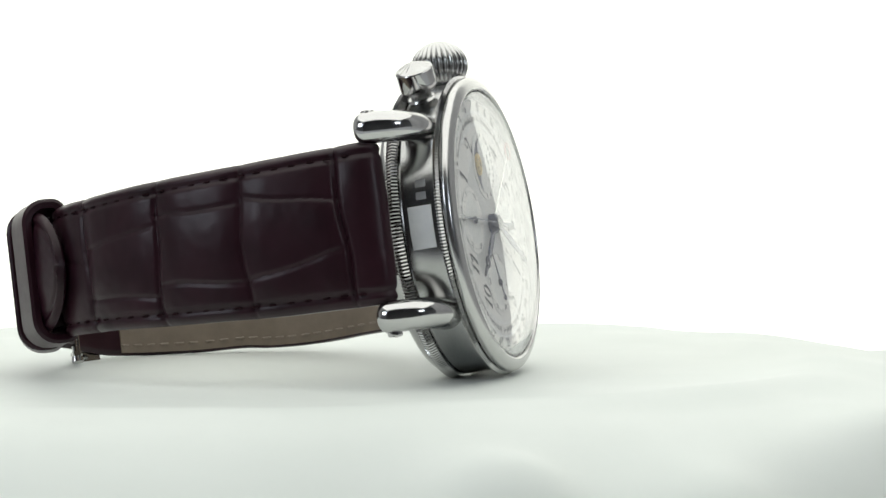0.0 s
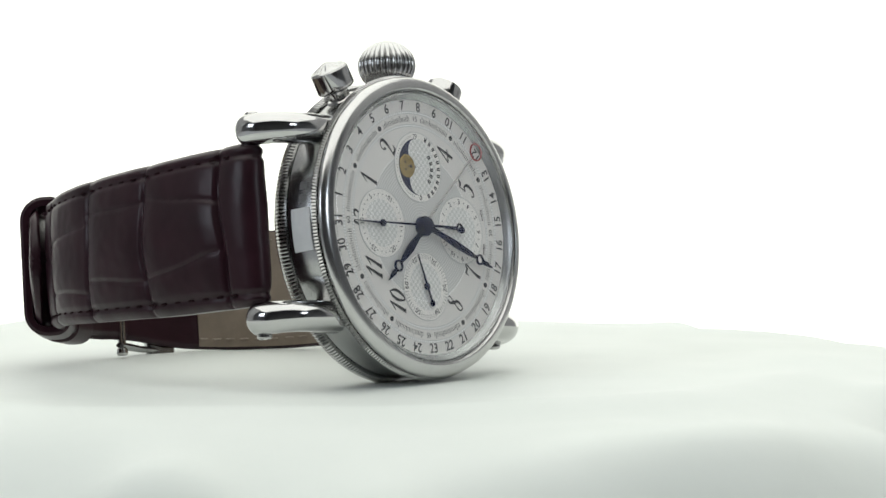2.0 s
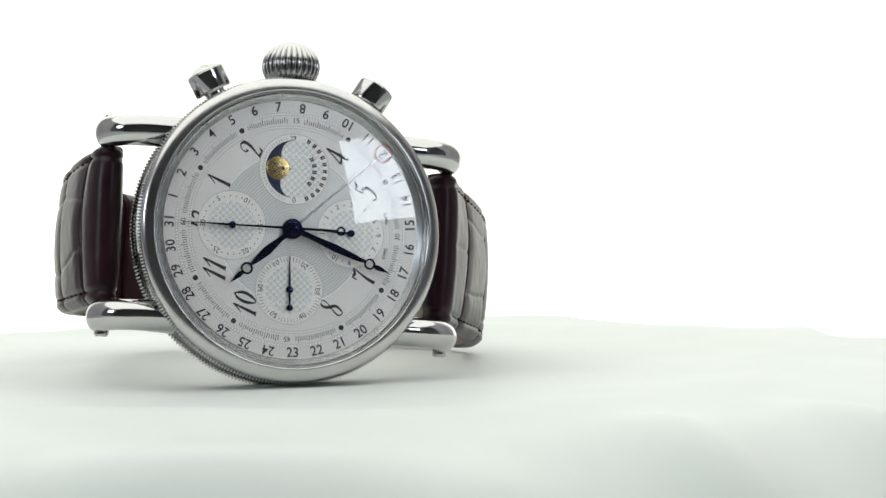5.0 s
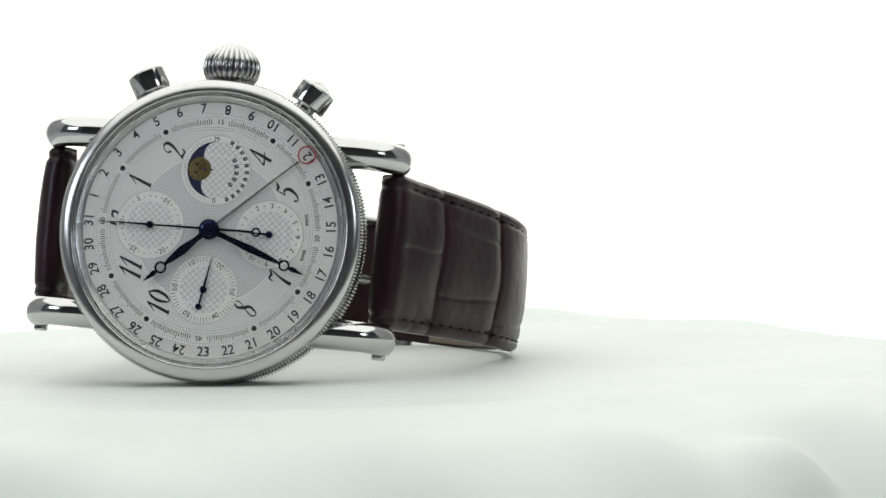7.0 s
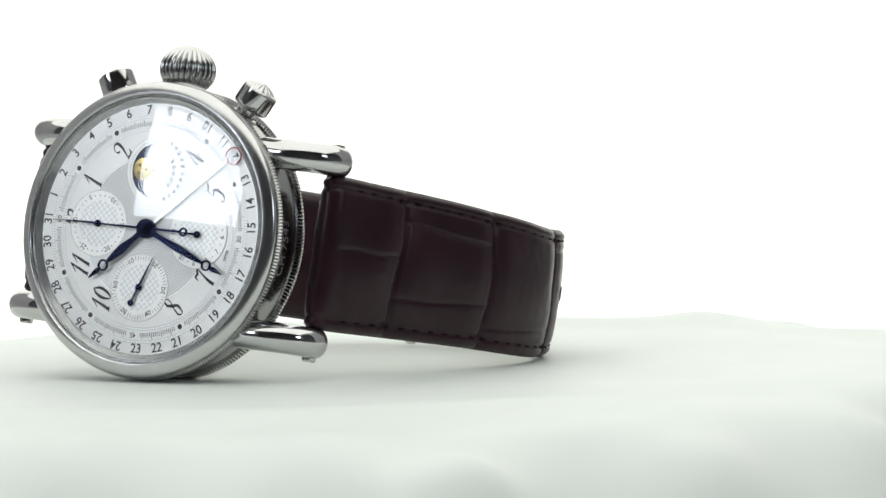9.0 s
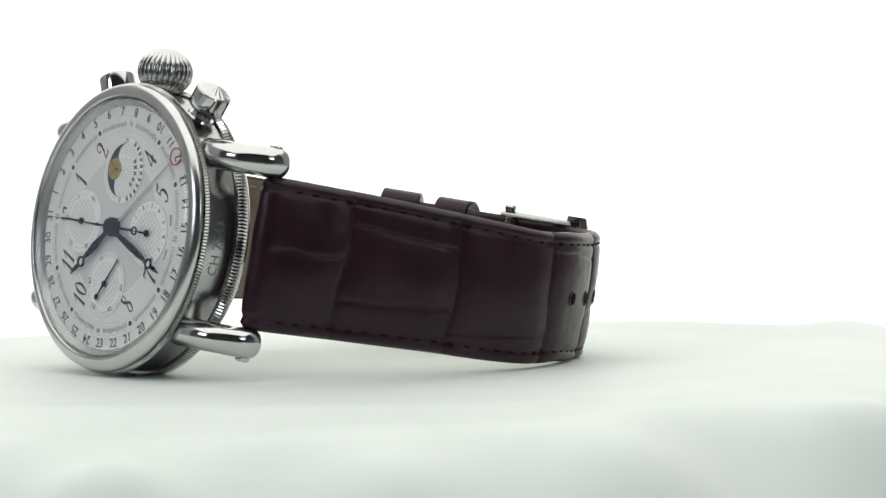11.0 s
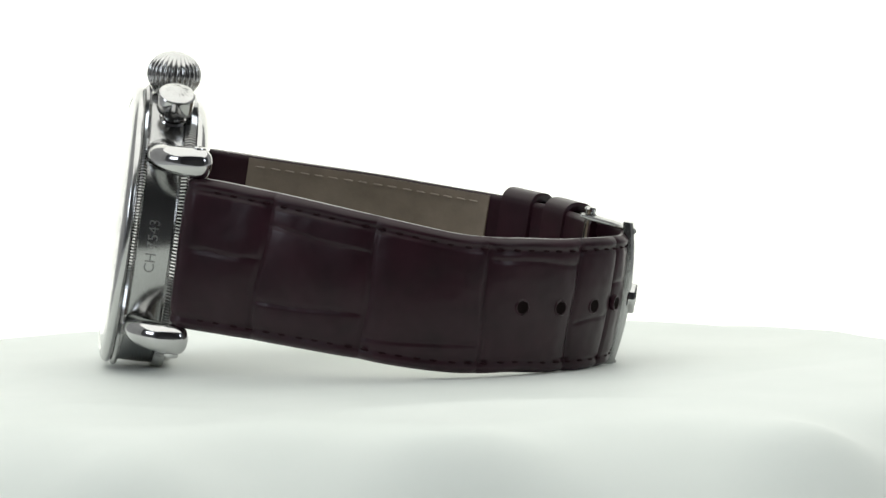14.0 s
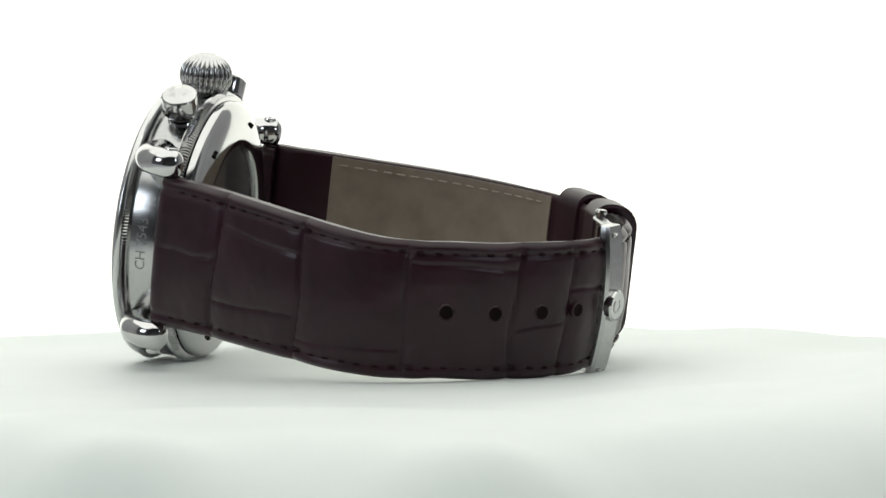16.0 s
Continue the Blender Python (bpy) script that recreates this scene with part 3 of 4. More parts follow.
        part("lettering_bar", shared_bars([(d - 1.7, 3.78, 4.36, 0.19, c), (d + 1.7, 3.78, 4.36, 0.19, c)], 0.05, 0.062), PRINT, dial, smooth=False)
    for k in range(5):
        d = 220 - 72 * k / 4
        part("lettering_bar", shared_bars([(d - 2.6, 2.4, 3.0, 0.19, c), (d + 2.6, 2.4, 3.0, 0.19, c)], 0.03, 0.045), PRINT, dial, smooth=False)
    on_dial(text_mesh("SWISS", 0.55, 0.0, 0.01), "origin_writing", 12.6, 190.5, dial, z=0.02)
    on_dial(text_mesh("MADE", 0.55, 0.0, 0.01), "origin_writing", 12.6, 169.5, dial, z=0.02)
    return dial


def build_pointers():
    def leaf(name, deg, length, ring_at, ring_r, wide, z, label):
        m = DIAL_SEAT @ Matrix.Rotation(radians(90 - deg), 4, "Z")
        half = [(0.0, 0.42), (length * 0.2, 0.33), (ring_at * 0.55, wide), (ring_at * 0.8, 0.36), (ring_at - ring_r * 0.85, 0.16)]
        bm = prism(half + [(x, -y) for x, y in reversed(half)], z, z + 0.22)
        half2 = [(ring_at + ring_r * 0.85, 0.2), (ring_at + ring_r + 0.5, 0.34), (length, 0.03)]
        prism(half2 + [(x, -y) for x, y in reversed(half2)], z, z + 0.2, bm)
        ob = wpart(name, bm, BLUED, label, smooth=False, basis=m)
        part("eye", ring_plate(ring_r * 0.68, ring_r, z, z + 0.22, 32, centre=(ring_at, 0)), BLUED, ob, smooth=False)
        return ob
    leaf("hour_pointer", math.degrees(math.atan2(-7.39, 7.81)) % 360, 10.7, 7.9, 0.78, 0.58, 0.55, "blued steel hour pointer with a round eye")
    leaf("minute_pointer", math.degrees(math.atan2(-4.81, -12.68)) % 360, 13.6, 10.9, 0.72, 0.48, 0.85, "blued steel minute pointer with a round eye")
    sec = prism([(-5.6, 0.14), (-5.6, -0.14), (0, -0.17), (14.3, -0.03), (14.3, 0.03), (0, 0.17)], 1.12, 1.24)
    ob = wpart("chronograph_pointer", sec, BLUED, "thin blued steel chronograph seconds pointer", smooth=False, basis=DIAL_SEAT @ Matrix.Rotation(radians(90.6), 4, "Z"))
    part("counterweight", ring_plate(0.36, 0.6, 1.12, 1.26, 28, centre=(-6.2, 0)), BLUED, ob, smooth=False)
    hub = wpart("hub", lathe([(1.3, 0.05), (1.3, 0.75), (1.05, 0.8), (1.05, 1.25), (0.85, 1.36), (0.5, 1.42), (0.45, 1.6), (0.01, 1.68)], segs=48), BLUED, "blued steel hub of the pointers", basis=DIAL_SEAT)
    date = prism([(-1.2, 0.16), (-1.2, -0.16), (0, -0.2), (14.4, -0.11), (14.4, 0.11), (0, 0.2)], 0.3, 0.42)
    dd = math.degrees(math.atan2(10.27, -11.25))
    ob = wpart("date_pointer", date, SILVER_HAND, "silvered date pointer with a red crescent tip", smooth=False, basis=DIAL_SEAT @ Matrix.Rotation(radians(90 - dd), 4, "Z"))
    part("crescent_tip", ring_plate(1.02, 1.2, 0.3, 0.42, 40, centre=(15.75, 0)), RED, ob, "red crescent", smooth=False)
    # counter pointers
    def small(name, c, deg, z, tip, tail, label):
        bm = prism([(-tail, 0.1), (-tail, -0.1), (0, -0.16), (tip * 0.55, -0.1), (tip, -0.03), (tip, 0.03), (tip * 0.55, 0.1), (0, 0.16)], z, z + 0.12)
        m = DIAL_SEAT @ Matrix.Translation((c[0] * MM, c[1] * MM, 0)) @ Matrix.Rotation(radians(90 - deg), 4, "Z")
        ob = wpart(name, bm, BLUED, label, smooth=False, basis=m)
        part("boss", lathe([(0.46, z - 0.15), (0.46, z + 0.12), (0.3, z + 0.22), (0.01, z + 0.26)], segs=24), BLUED, ob)
        return ob
    small("minute_counter_pointer", polar(7.75, 0), 0, 0.3, 4.6, 0.5, "blued steel minute counter pointer")
    small("hour_counter_pointer", polar(7.75, 180), 0, 0.3, 3.6, 0.5, "blued steel hour counter pointer")
    run = small("seconds_pointer", (0, 0), 0, 0.3, 4.35, 2.5, "blued steel running seconds pointer")
    part("tail_ball", lathe([(0.42, 0.28), (0.42, 0.42), (0.25, 0.5), (0.01, 0.52)], segs=20, centre=(-2.3, 0, 0)), BLUED, run)
    return run


def catmull(pts, n):
    """An even, smooth line of n points through pts (any number of columns)."""
    P = np.array(pts, float)
    Q = np.vstack([2 * P[0] - P[1], P, 2 * P[-1] - P[-2]])
    out = []
    for i in range(len(P) - 1):
        a, b, c, d = Q[i:i + 4]
        for t in np.linspace(0, 1, 24, endpoint=False):
            out.append(0.5 * (2 * b + (c - a) * t + (2 * a - 5 * b + 4 * c - d) * t * t + (3 * b - a - 3 * c + d) * t ** 3))
    out.append(P[-1])
    out = np.array(out)
    s = np.r_[0, np.cumsum(np.linalg.norm(np.diff(out[:, :3], axis=0), axis=1))]
    e = np.linspace(0, s[-1], n)
    return e, np.stack([np.interp(e, s, out[:, k]) for k in range(out.shape[1])], 1)


# outer line of each strap half: x of the middle, y, z, half width, thickness (mm)
LONG_LINE = [(0, -20.2, -9.8, 10.0, 0.9), (0, -20.8, -7.9, 10.0, 1.1), (0, -22.4, -7.05, 10.05, 1.6), (0, -24.1, -7.8, 10.1, 2.4), (0, -25.3, -9.9, 10.1, 3.6), (0, -27.2, -13.5, 10.0, 4.3), (0, -30.8, -20.5, 9.8, 4.0), (-0.1, -35.0, -28.8, 9.5, 3.7), (-0.3, -37.8, -36.3, 9.3, 3.4), (-0.4, -38.6, -42.0, 9.1, 3.2), (-0.2, -38.2, -47.3, 9.0, 3.0), (0.2, -36.8, -51.6, 8.9, 2.9), (0.35, -33.6, -57.3, 8.95, 2.7), (0.7, -29.9, -62.4, 9.0, 2.5), (0.95, -25.6, -66.4, 8.95, 2.3), (1.15, -20.2, -68.5, 8.8, 2.1), (1.7, -13, -69.9, 8.4, 2.0), (1.7, -5, -69.4, 8.4, 1.9), (1.7, 2, -67.6, 8.3, 1.8), (1.7, 8, -64.7, 8.2, 1.8), (1.7, 14.3, -59.6, 8.0, 1.8), (1.7, 19.0, -54.4, 7.8, 1.8)]
SHORT_LINE = [(0, 20.2, -9.8, 10.1, 0.9), (0, 20.8, -7.9, 10.1, 1.1), (0, 22.3, -7.05, 10.15, 1.6), (0, 23.9, -7.8, 10.2, 2.4), (0, 24.9, -9.9, 10.2, 3.6), (0, 25.6, -14, 10.1, 4.3), (0, 26.0, -22, 9.9, 4.0), (0.2, 25.6, -30, 9.6, 3.6), (0.5, 24.1, -38.5, 9.3, 3.2), (0.8, 21.5, -46.5, 8.9, 2.8), (1.1, 17.4, -53.0, 8.7, 2.5), (1.4, 12.0, -58.2, 8.6, 2.2), (1.6, 5.2, -62.7, 8.5, 2.0), (1.7, -1.5, -65.4, 8.4, 1.9), (1.7, -8.3, -66.5, 8.4, 1.8)]
# grooves between the leather's scales: along the strap, and short ones across (start, end, place from -1 to 1, slant)
LONG_CROSS = [13.2, 28.4, 44.4, 59.3, 67.2, 76.0, 86.0, 97.0]
LONG_ALONG = [(3.0, 13.2, 0.08, 0.02), (13.2, 28.4, 0.52, -0.05), (13.2, 28.4, -0.42, 0.05), (28.4, 44.4, -0.62, 0.06), (44.4, 59.3, 0.66, -0.04), (59.3, 67.2, -0.2, 0.05), (67.2, 76, 0.3, 0.0)]
SHORT_CROSS = [7.0, 20.2, 33.0, 46.3, 57.0, 67.0]
SHORT_ALONG = [(7.0, 20.2, 0.45, 0.12), (7.0, 20.2, -0.4, -0.12), (20.2, 33.0, 0.5, 0.0), (20.2, 33.0, -0.48, 0.05), (33.0, 46.3, 0.3, -0.1), (33.0, 46.3, -0.55, 0.05), (46.3, 57, 0.1, 0.1)]


def crown_drop(si, u):
    """How far the padded strap falls away from its middle line towards the edges, in mm."""
    return 1.25 * u * u * max(0.35, 1 - si / 90) * min(1.0, max(0.12, (si + 1) / 9))


def strap_frames(line, n):
    s, c = catmull(line, n)
    tang = np.gradient(c[:, 1:3], axis=0)
    tang /= np.linalg.norm(tang, axis=1)[:, None]
    nor = np.stack([-tang[:, 1], tang[:, 0]], 1)
    mid = np.array([0.0, -35.0])
    sign = np.sign(np.sum(nor[n // 3] * (c[n // 3, 1:3] - mid)))
    return s, c, tang, nor * sign


def build_strap(name, line, cross, along, label, lining_from, lining_to, tail):
    n, nu = 440, 93
    s, c, tang, nor = strap_frames(line, n)
    length = s[-1]
    us = np.sign(np.linspace(-1, 1, nu)) * np.abs(np.linspace(-1, 1, nu)) ** 0.85
    verts, faces = [], []

    def relief(si, u, w):
        z = 0.0
        for k, g in enumerate(cross):
            gg = g + 0.45 * math.sin(u * 2.1 + k * 1.7) + 0.12 * math.sin(u * 6 + k * 2.3)
            d = (si - gg) / 0.36
            z -= (0.55 if k == 0 and g < 10 else 0.30) * math.exp(-d * d) * (1 - 0.5 * abs(u) ** 4)
            d = (si - gg) / 1.8
            z -= 0.34 * math.exp(-d * d)
        for k, (a, b, place, slant) in enumerate(along):
            if a - 1 < si < b + 1:
                f = (si - a) / (b - a)
                uu = place + slant * (f - 0.5) * 2 + 0.012 * math.sin(f * 7 + k)
                fade = min(1, max(0, (si - a + 0.5) / 1.2)) * min(1, max(0, (b + 0.5 - si) / 1.2))
                d = (u - uu) * w / 0.3
                z -= 0.14 * math.exp(-d * d) * fade
                d = (u - uu) * w / 1.5
                z -= 0.06 * math.exp(-d * d) * fade
        z += 0.14 * noise.noise((si * 0.16, u * 1.6, 4.0)) + 0.03 * noise.noise((si * 0.7, u * 6, 8.0))
        e = (1 - abs(u)) * w
        z -= 0.22 * math.exp(-((e - 1.55) / 0.4) ** 2)
        z -= 0.75 * max(0, 1 - e / 0.9) ** 2
        z -= crown_drop(si, u)
        return z
    for i in range(n):
        w, th = c[i, 3], c[i, 4]
        if tail:
            f = (length - s[i]) / 9.0
            if f < 1:
                w = max(0.4, w * math.sqrt(max(0.0, 1 - (1 - f) ** 2.6)))
        ring = []
        for u in us:
            h = relief(s[i] - 3.4, u, w)
            ring.append((c[i, 0] + u * w, *(c[i, 1:3] + nor[i] * h)))
        for u in us[::-1]:
            e = (1 - abs(u)) * w
            ring.append((c[i, 0] + u * w * 0.995, *(c[i, 1:3] - nor[i] * (th - 0.35 * max(0, 1 - e / 0.8) ** 2 - 0.25))))
        verts += [(x * MM, y * MM, z * MM) for x, y, z in ring]
    m = 2 * nu
    for i in range(n - 1):
        for k in range(m):
            j = (k + 1) % m
            faces.append((i * m + k, i * m + j, (i + 1) * m + j, (i + 1) * m + k))
    faces.append(tuple(range(m)))
    faces.append(tuple(range((n - 1) * m, n * m)))
    me = bpy.data.meshes.new(name)
    me.from_pydata(verts, [], faces)
    bm = bmesh.new()
    bm.from_mesh(me)
    bpy.data.meshes.remove(me)
    strap = wpart(name, bm, LEATHER, label)
    # lining
    i0 = int(np.searchsorted(s, lining_from))
    i1 = int(np.searchsorted(s, lining_to))
    bm = bmesh.new()
    rows = []
    for i in range(i0, i1, 4):
        w = c[i, 3] - 0.35
        if tail:
            f = (length - s[i]) / 9.0
            if f < 1:
                w = max(0.3, w * math.sqrt(max(0.0, 1 - (1 - f) ** 2.6)))
        row = []
        for k in range(13):
            u = -1 + 2 * k / 12
            b = c[i, 1:3] - nor[i] * (c[i, 4] - 0.28)
            row.append(bm.verts.new(((c[i, 0] + u * w) * MM, b[0] * MM, b[1] * MM)))
        for k in range(12, -1, -1):
            u = -1 + 2 * k / 12
            e = (1 - abs(u)) * w
            b = c[i, 1:3] - nor[i] * (c[i, 4] - 0.1 * max(0, 1 - e / 0.6) - 0.06 * math.exp(-((e - 1.3) / 0.3) ** 2))
            row.append(bm.verts.new(((c[i, 0] + u * w) * MM, b[0] * MM, b[1] * MM)))
        rows.append(row)
    for p, q in zip(rows, rows[1:]):
        for k in range(26):
            bm.faces.new((p[k], p[(k + 1) % 26], q[(k + 1) % 26], q[k]))
    bm.faces.new(rows[0])
    bm.faces.new(rows[-1])
    part("lining", bm, LINING, strap, "taupe calf leather lining")
    # stitches, outside dark and inside pale
    stitch = stitch_meshes()
    pos = 9.0
    while pos < length - (8 if tail else 1.5):
        i = min(n - 1, int(np.searchsorted(s, pos)))
        for side in (-1, 1):
            for out in (1, 0):
                if not out and not lining_from + 1 < pos < lining_to - 1:
                    continue
                u = side * (1 - 1.5 / c[i, 3])
                h = -0.24 - crown_drop(s[i] - 3.4, u) if out else -(c[i, 4] - 0.02)
                q = c[i, 1:3] + nor[i] * h
                tx = np.array([0, tang[i, 0], tang[i, 1]])
                nx = np.array([0, nor[i, 0], nor[i, 1]]) * (1 if out else -1)
                sx = np.cross(nx, tx)
                mt = Matrix(((sx[0], tx[0], nx[0], (c[i, 0] + u * c[i, 3]) * MM), (sx[1], tx[1], nx[1], q[0] * MM), (sx[2], tx[2], nx[2], q[1] * MM), (0, 0, 0, 1)))
                ob = part_mesh("stitch", stitch[out], THREAD if out else THREAD_PALE, strap, basis=mt)
        pos += 2.35
    return strap


STITCH = []


def stitch_meshes():
    """The two meshes that all stitches share."""
    if not STITCH:
        for long, thick in ((0.7, 0.17), (0.52, 0.14)):
            bm = tube([(0, -long, -0.12), (0, -0.7 * long, 0.03), (0, 0, 0.08), (0, 0.7 * long, 0.03), (0, long, -0.12)], [0.5 * thick, 0.9 * thick, thick, 0.9 * thick, 0.5 * thick], 6)
            me = bpy.data.meshes.new("stitch")
            bm.to_mesh(me)
            bm.free()
            STITCH.append(me)
    return STITCH


def strap_point(frames, si, u, h):
    """A point over a strap's outer line and its local axes."""
    s, c, tang, nor = frames
    i = min(len(s) - 1, int(np.searchsorted(s, si)))
    q = c[i, 1:3] + nor[i] * h
    tx, nx = Vector((0, *tang[i])), Vector((0, *nor[i]))
    sx = tx.cross(nx)
    o = Vector((c[i, 0] + u * c[i, 3], q[0], q[1]))
    return o, sx, tx, nx


def local_pose(o, sx, tx, nx):
    return Matrix(((sx[0], tx[0], nx[0], o[0] * MM), (sx[1], tx[1], nx[1], o[1] * MM), (sx[2], tx[2], nx[2], o[2] * MM), (0, 0, 0, 1)))


def build_strap_set():
    long = build_strap("long_strap", LONG_LINE, LONG_CROSS, LONG_ALONG, "dark brown alligator strap half with punched holes", 16.5, 74.0, True)
    short = build_strap("short_strap", SHORT_LINE, SHORT_CROSS, SHORT_ALONG, "dark brown alligator strap half sewn to the buckle", 16.5, 57.0, False)
    fl, fs = strap_frames(LONG_LINE, 300), strap_frames(SHORT_LINE, 300)
    # holes: a rim filled by a near-black disc that paints the well's shade
    for y, z in ((-36.8, -51.5), (-33.6, -57.3), (-29.9, -62.4), (-25.7, -66.4)):
        i = int(np.argmin(np.hypot(fl[1][:, 1] - y, fl[1][:, 2] - z)))
        o, sx, tx, nx = strap_point(fl, fl[0][i], 0, 0)
        m = local_pose(o, sx, tx, nx)
        rim = part("hole_rim", lathe([(0.8, -0.5), (0.86, 0.11), (0.98, 0.13), (1.1, 0.0), (1.12, -0.4)], segs=24, closed=True), LEATHER, long, "punched hole", basis=m)
        part("hole", lathe([(0.84, -0.4), (0.84, 0.09), (0.01, 0.08)], segs=20), RECESS_SHADE, long, basis=m)
    # keepers: bands round both layers
    for y, z, wide, lift in ((12.6, -61.2, 6.0, 0.9), (4.9, -66.5, 5.6, 0.9)):
        i = int(np.argmin(np.hypot(fl[1][:, 1] - y, fl[1][:, 2] - z)))
        o, sx, tx, nx = strap_point(fl, fl[0][i], 0, 0)
        m = local_pose(o, sx, tx, nx)
        hw, top, low, th = 9.7, 1.1, -5.3, 1.25
        bm = bmesh.new()
        loops = []
        corners = [(hw - 3.3, top - 3.3, 0), (-hw + 3.3, top - 3.3, 90), (-hw + 2.2, low + 2.2, 180), (hw - 2.2, low + 2.2, 270)]
        for k, (cx, cz, a0) in enumerate(corners):
            rr = 3.3 if k < 2 else 2.2
            for j in range(7):
                a = radians(a0 + 90 * j / 6)
                ca, sa = math.cos(a), math.sin(a)
                ring = []
                for rad, y2 in ((0, -wide / 2 + 0.25), (0.0, wide / 2 - 0.25), (-th * 0.35, wide / 2), (-th, wide / 2 - 0.15), (-th, -wide / 2 + 0.15), (-th * 0.35, -wide / 2)):
                    ring.append(bm.verts.new(((cx + (rr + rad) * ca) * MM, y2 * MM, (cz + (rr + rad) * sa) * MM)))
                loops.append(ring)
        for p, q in zip(loops, loops[1:] + loops[:1]):
            for e in range(6):
                f = (e + 1) % 6
                bm.faces.new((p[e], q[e], q[f], p[f]))
        wpart("keeper", bm, LEATHER, "dark brown leather keeper loop", basis=m)
    build_buckle(fl)


def bowed_bar(hw, y0, y1, z0, z1, bow, bevel):
    """A flat bar across the strap that swells outwards in its middle and has eased edges."""
    bm = bmesh.new()
    rings = []
    prof = [(y0, z0 + bevel), (y0, z1 - bevel), (y0 + bevel, z1), (y1 - bevel, z1), (y1, z1 - bevel), (y1, z0 + bevel), (y1 - bevel, z0), (y0 + bevel, z0)]
    for k in range(25):
        x = -1 + 2 * k / 24
        ease = 1 - 0.12 * abs(x) ** 12
        rings.append([bm.verts.new((x * hw * MM, y * ease * MM, ((z - 0.5) * ease + 0.5 + bow * (1 - x * x) - 0.6 * bow) * MM)) for y, z in prof])
    for p, q in zip(rings, rings[1:]):
        for e in range(8):
            bm.faces.new((p[e], q[e], q[(e + 1) % 8], p[(e + 1) % 8]))
    bm.faces.new(rings[0])
    bm.faces.new(rings[-1][::-1])
    return bm


def build_buckle(fl):
    i = int(np.argmin(np.hypot(fl[1][:, 1] + 19.8, fl[1][:, 2] + 68.6)))
    o, sx, tx, nx = strap_point(fl, fl[0][i], 0, 0)
    # a frame of local axes: x across, y along the strap, z outwards
    if sx.x < 0:
        sx = -sx
    m = local_pose(o, sx, tx, nx) @ Matrix.Translation((0, 1.6 * MM, -0.75 * MM))
    hw = 10.3
    bar = wpart("buckle", bowed_bar(hw, -2.4, 2.3, -0.2, 1.3, 1.1, 0.4), BRUSHED, "satin steel tang buckle", basis=m)
    for k in (-1, 1):
        a = (hw - 0.45) * k
        arm = tube([(a - 0.75 * k, -0.8, 0.5), (a - 0.7 * k, 1.2, 0.0), (a - 0.7 * k, 4.6, -1.9), (a - 0.7 * k, 8.2, -4.9), (a - 0.7 * k, 10.4, -7.0)], [0.7, 0.75, 0.75, 0.85, 0.6], 14, (1.0, 0.65))
        part("arm", arm, BRUSHED, bar)
        part("pin_screw", lathe([(0.75, 0.3), (0.85, 1.0), (0.7, 1.3), (0.01, 1.4)] if k > 0 else [(0.75, -0.3), (0.85, -1.0), (0.7, -1.3), (0.01, -1.4)], axis="x", segs=20, centre=(a - 0.6 * k, 9.6, -6.1)), STEEL, bar)
    part("pin", lathe([(0.6, -hw + 0.8), (0.6, hw - 0.8)], axis="x", segs=16, centre=(0, 9.6, -6.1)), STEEL, bar)
    tang = part("tang", tube([(0, 9.6, -5.8), (0, 7.2, -2.8), (0, 4.4, -0.2), (0, 2.0, 0.4), (0, 0.2, 0.8)], [0.8, 0.85, 0.8, 0.7, 0.4], 12, (1, 1)), STEEL, bar)
    part("tang_boss", lathe([(1.9, 0.9), (2.1, 1.3), (2.1, 2.0), (1.95, 2.25), (1.7, 2.2), (0.01, 2.2)], segs=36, centre=(-0.1, -0.4, 0.25)), STEEL, bar, "round steel tang tip with a small mark")
    part("mark", ring_plate(0.65, 1.0, 2.41, 2.5, 20, 40, 320, centre=(-0.1, -0.4)), BRUSHED, bar)


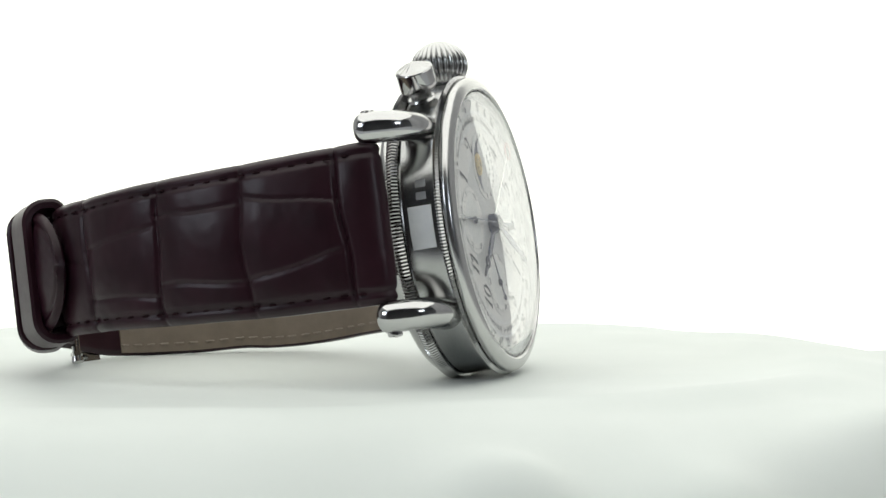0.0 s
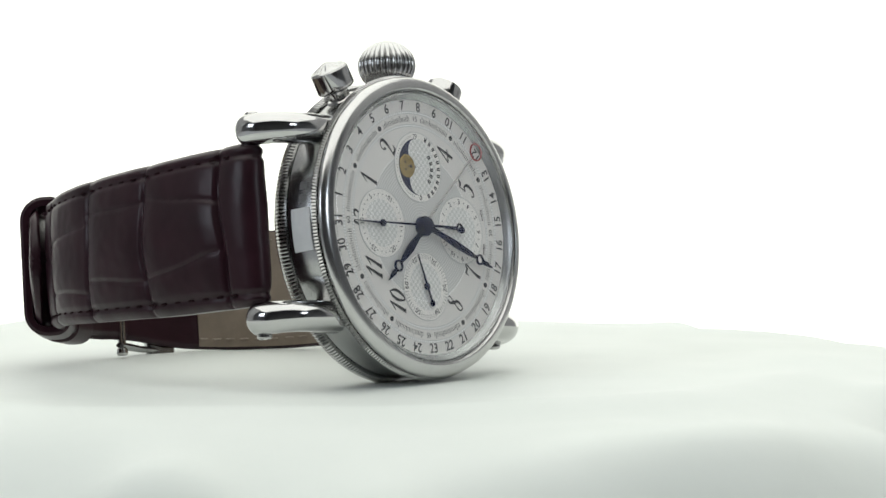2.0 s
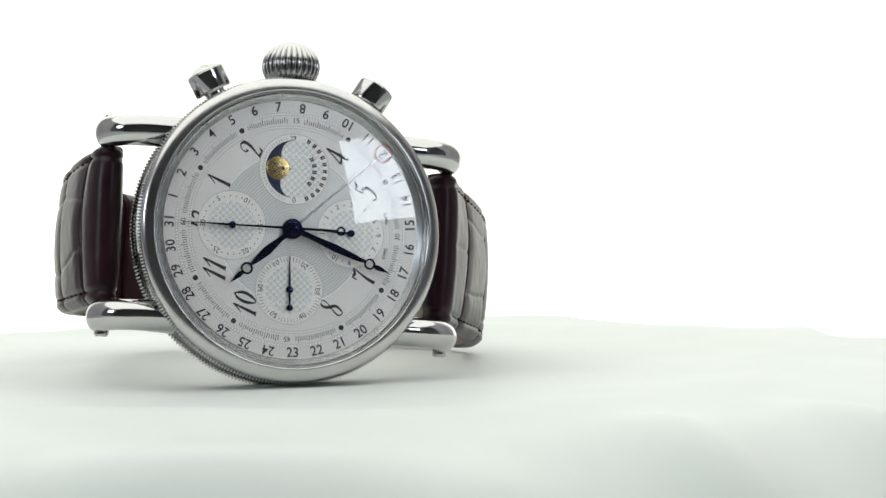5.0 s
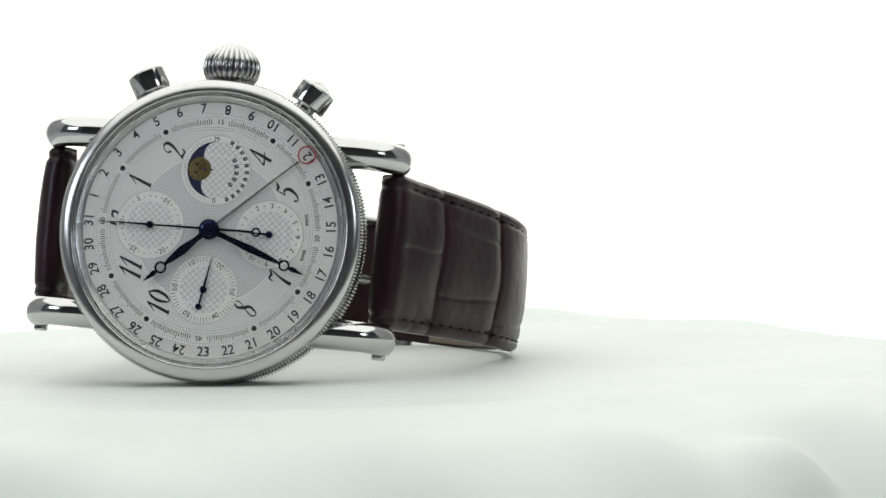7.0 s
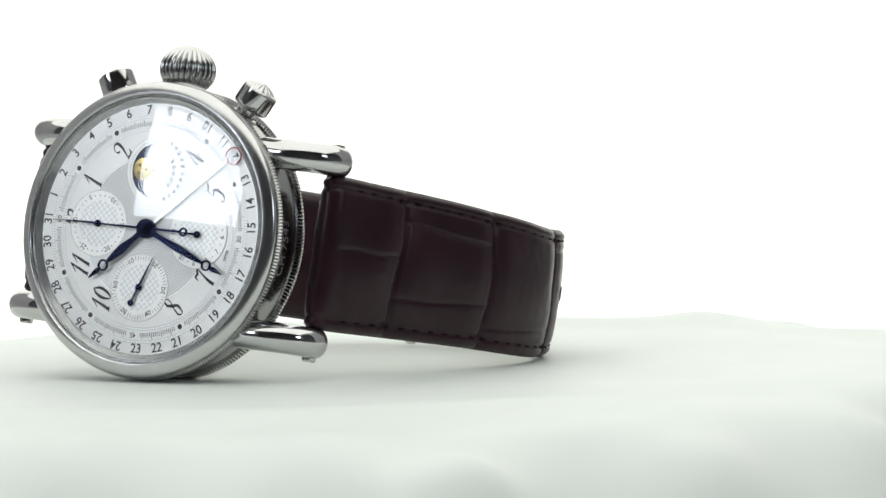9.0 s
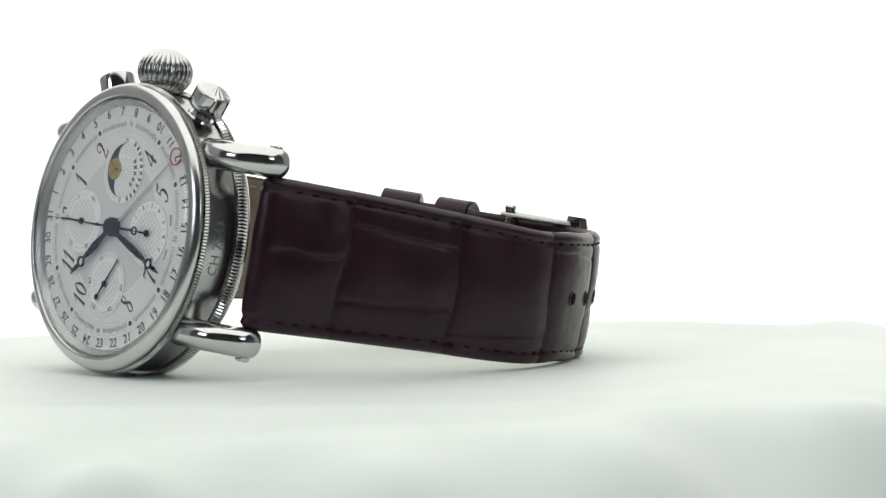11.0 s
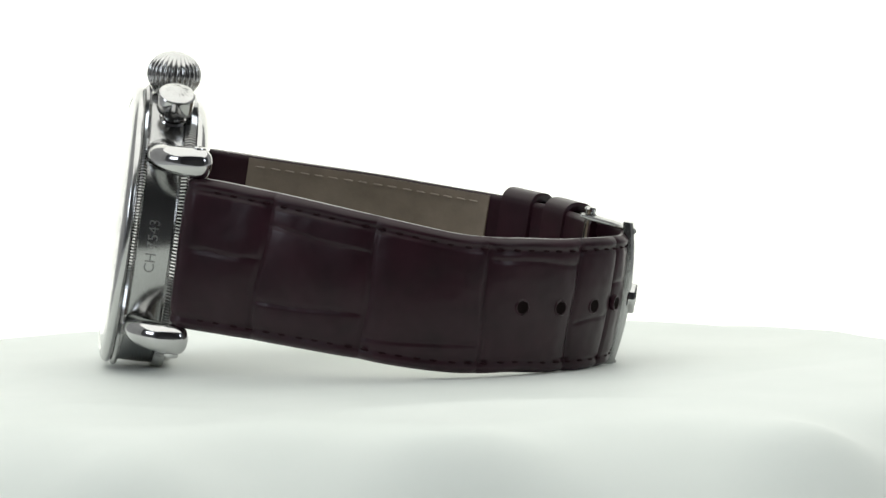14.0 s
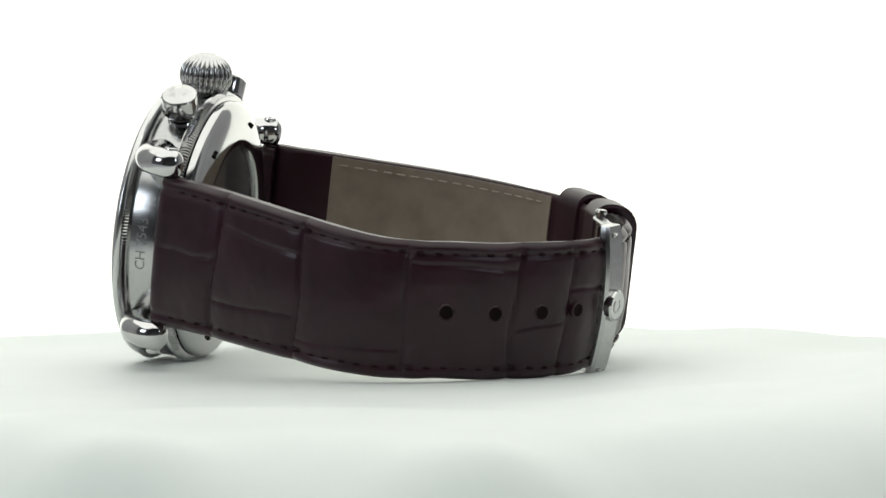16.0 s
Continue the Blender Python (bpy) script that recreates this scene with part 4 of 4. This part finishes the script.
def build_markings():
    # engraved writing on the case band at six, and a sticker over the engraving at twelve
    me = text_mesh("CH 7543", 2.0, 0.0, 0.0, 0.03)
    ob = part_mesh("engraving", bend_writing(me, 18.97), ENGRAVED, watch, "engraved reference number", smooth=False, basis=SEAT @ Matrix.Rotation(radians(-1), 4, "Z"))
    bm = bmesh.new()
    rows = []
    for k in range(9):
        x = -3.75 + 5.4 * k / 8
        a = math.asin(x / 19.01)
        rows.append([bm.verts.new((x * MM, r * math.cos(a) * MM, z * MM)) for r, z in ((18.93, -5.65), (19.05, -5.65), (19.05, -2.55), (18.93, -2.55))])
    for p, q in zip(rows, rows[1:]):
        for e in range(4):
            bm.faces.new((p[e], q[e], q[(e + 1) % 4], p[(e + 1) % 4]))
    bm.faces.new(rows[0])
    bm.faces.new(rows[-1])
    wpart("sticker", bm, STICKER, "small blank white sticker")
    for x in (2.9, 4.5):
        a = math.asin(x / 18.95)
        wpart("engraving_bar", block(-0.5, 0.5, 18.9, 18.98, -4.45, -3.1), ENGRAVED, "worn engraved character", smooth=False, basis=Matrix.Rotation(-a, 4, "Z"))


def bend_writing(me, r):
    """Wraps flat writing round the case band at six o'clock."""
    me = me.copy()
    for v in me.vertices:
        a = v.co.x / (r * MM)
        d = r * MM + v.co.z - 0.02 * MM
        zz = v.co.y
        v.co = Vector((d * math.sin(a), -d * math.cos(a), -3.95 * MM + zz))
    return me


build_case()
for sx in (-1, 1):
    for sy in (-1, 1):
        build_lug(sx, sy)
build_crown()
build_pusher(29.3)
build_pusher(-30.2)
build_dial()
seconds_pointer = build_pointers()
build_strap_set()
build_markings()


# ---- what moves ----
def motions():
    """The turntable carries cloth and watch round; the running seconds go on ticking."""
    times = [0.5 * k for k in range(33)]
    walk(cloth, [(t, pose(0, 0, 0, 0, 0, turn_angle(t))) for t in times])
    walk(watch, [(t, pose(0, 0, 0, 0, 0, turn_angle(t)) @ Matrix.Translation(BASE)) for t in times])
    c = polar(7.75, 270)
    walk(seconds_pointer, [(t, SEAT @ DIAL_SEAT @ Matrix.Translation((c[0] * MM, c[1] * MM, 0)) @ pose(0, 0, 0, 0, 0, 90 - (90 - 32.3 + 6.0 * t))) for t in times])


motions()
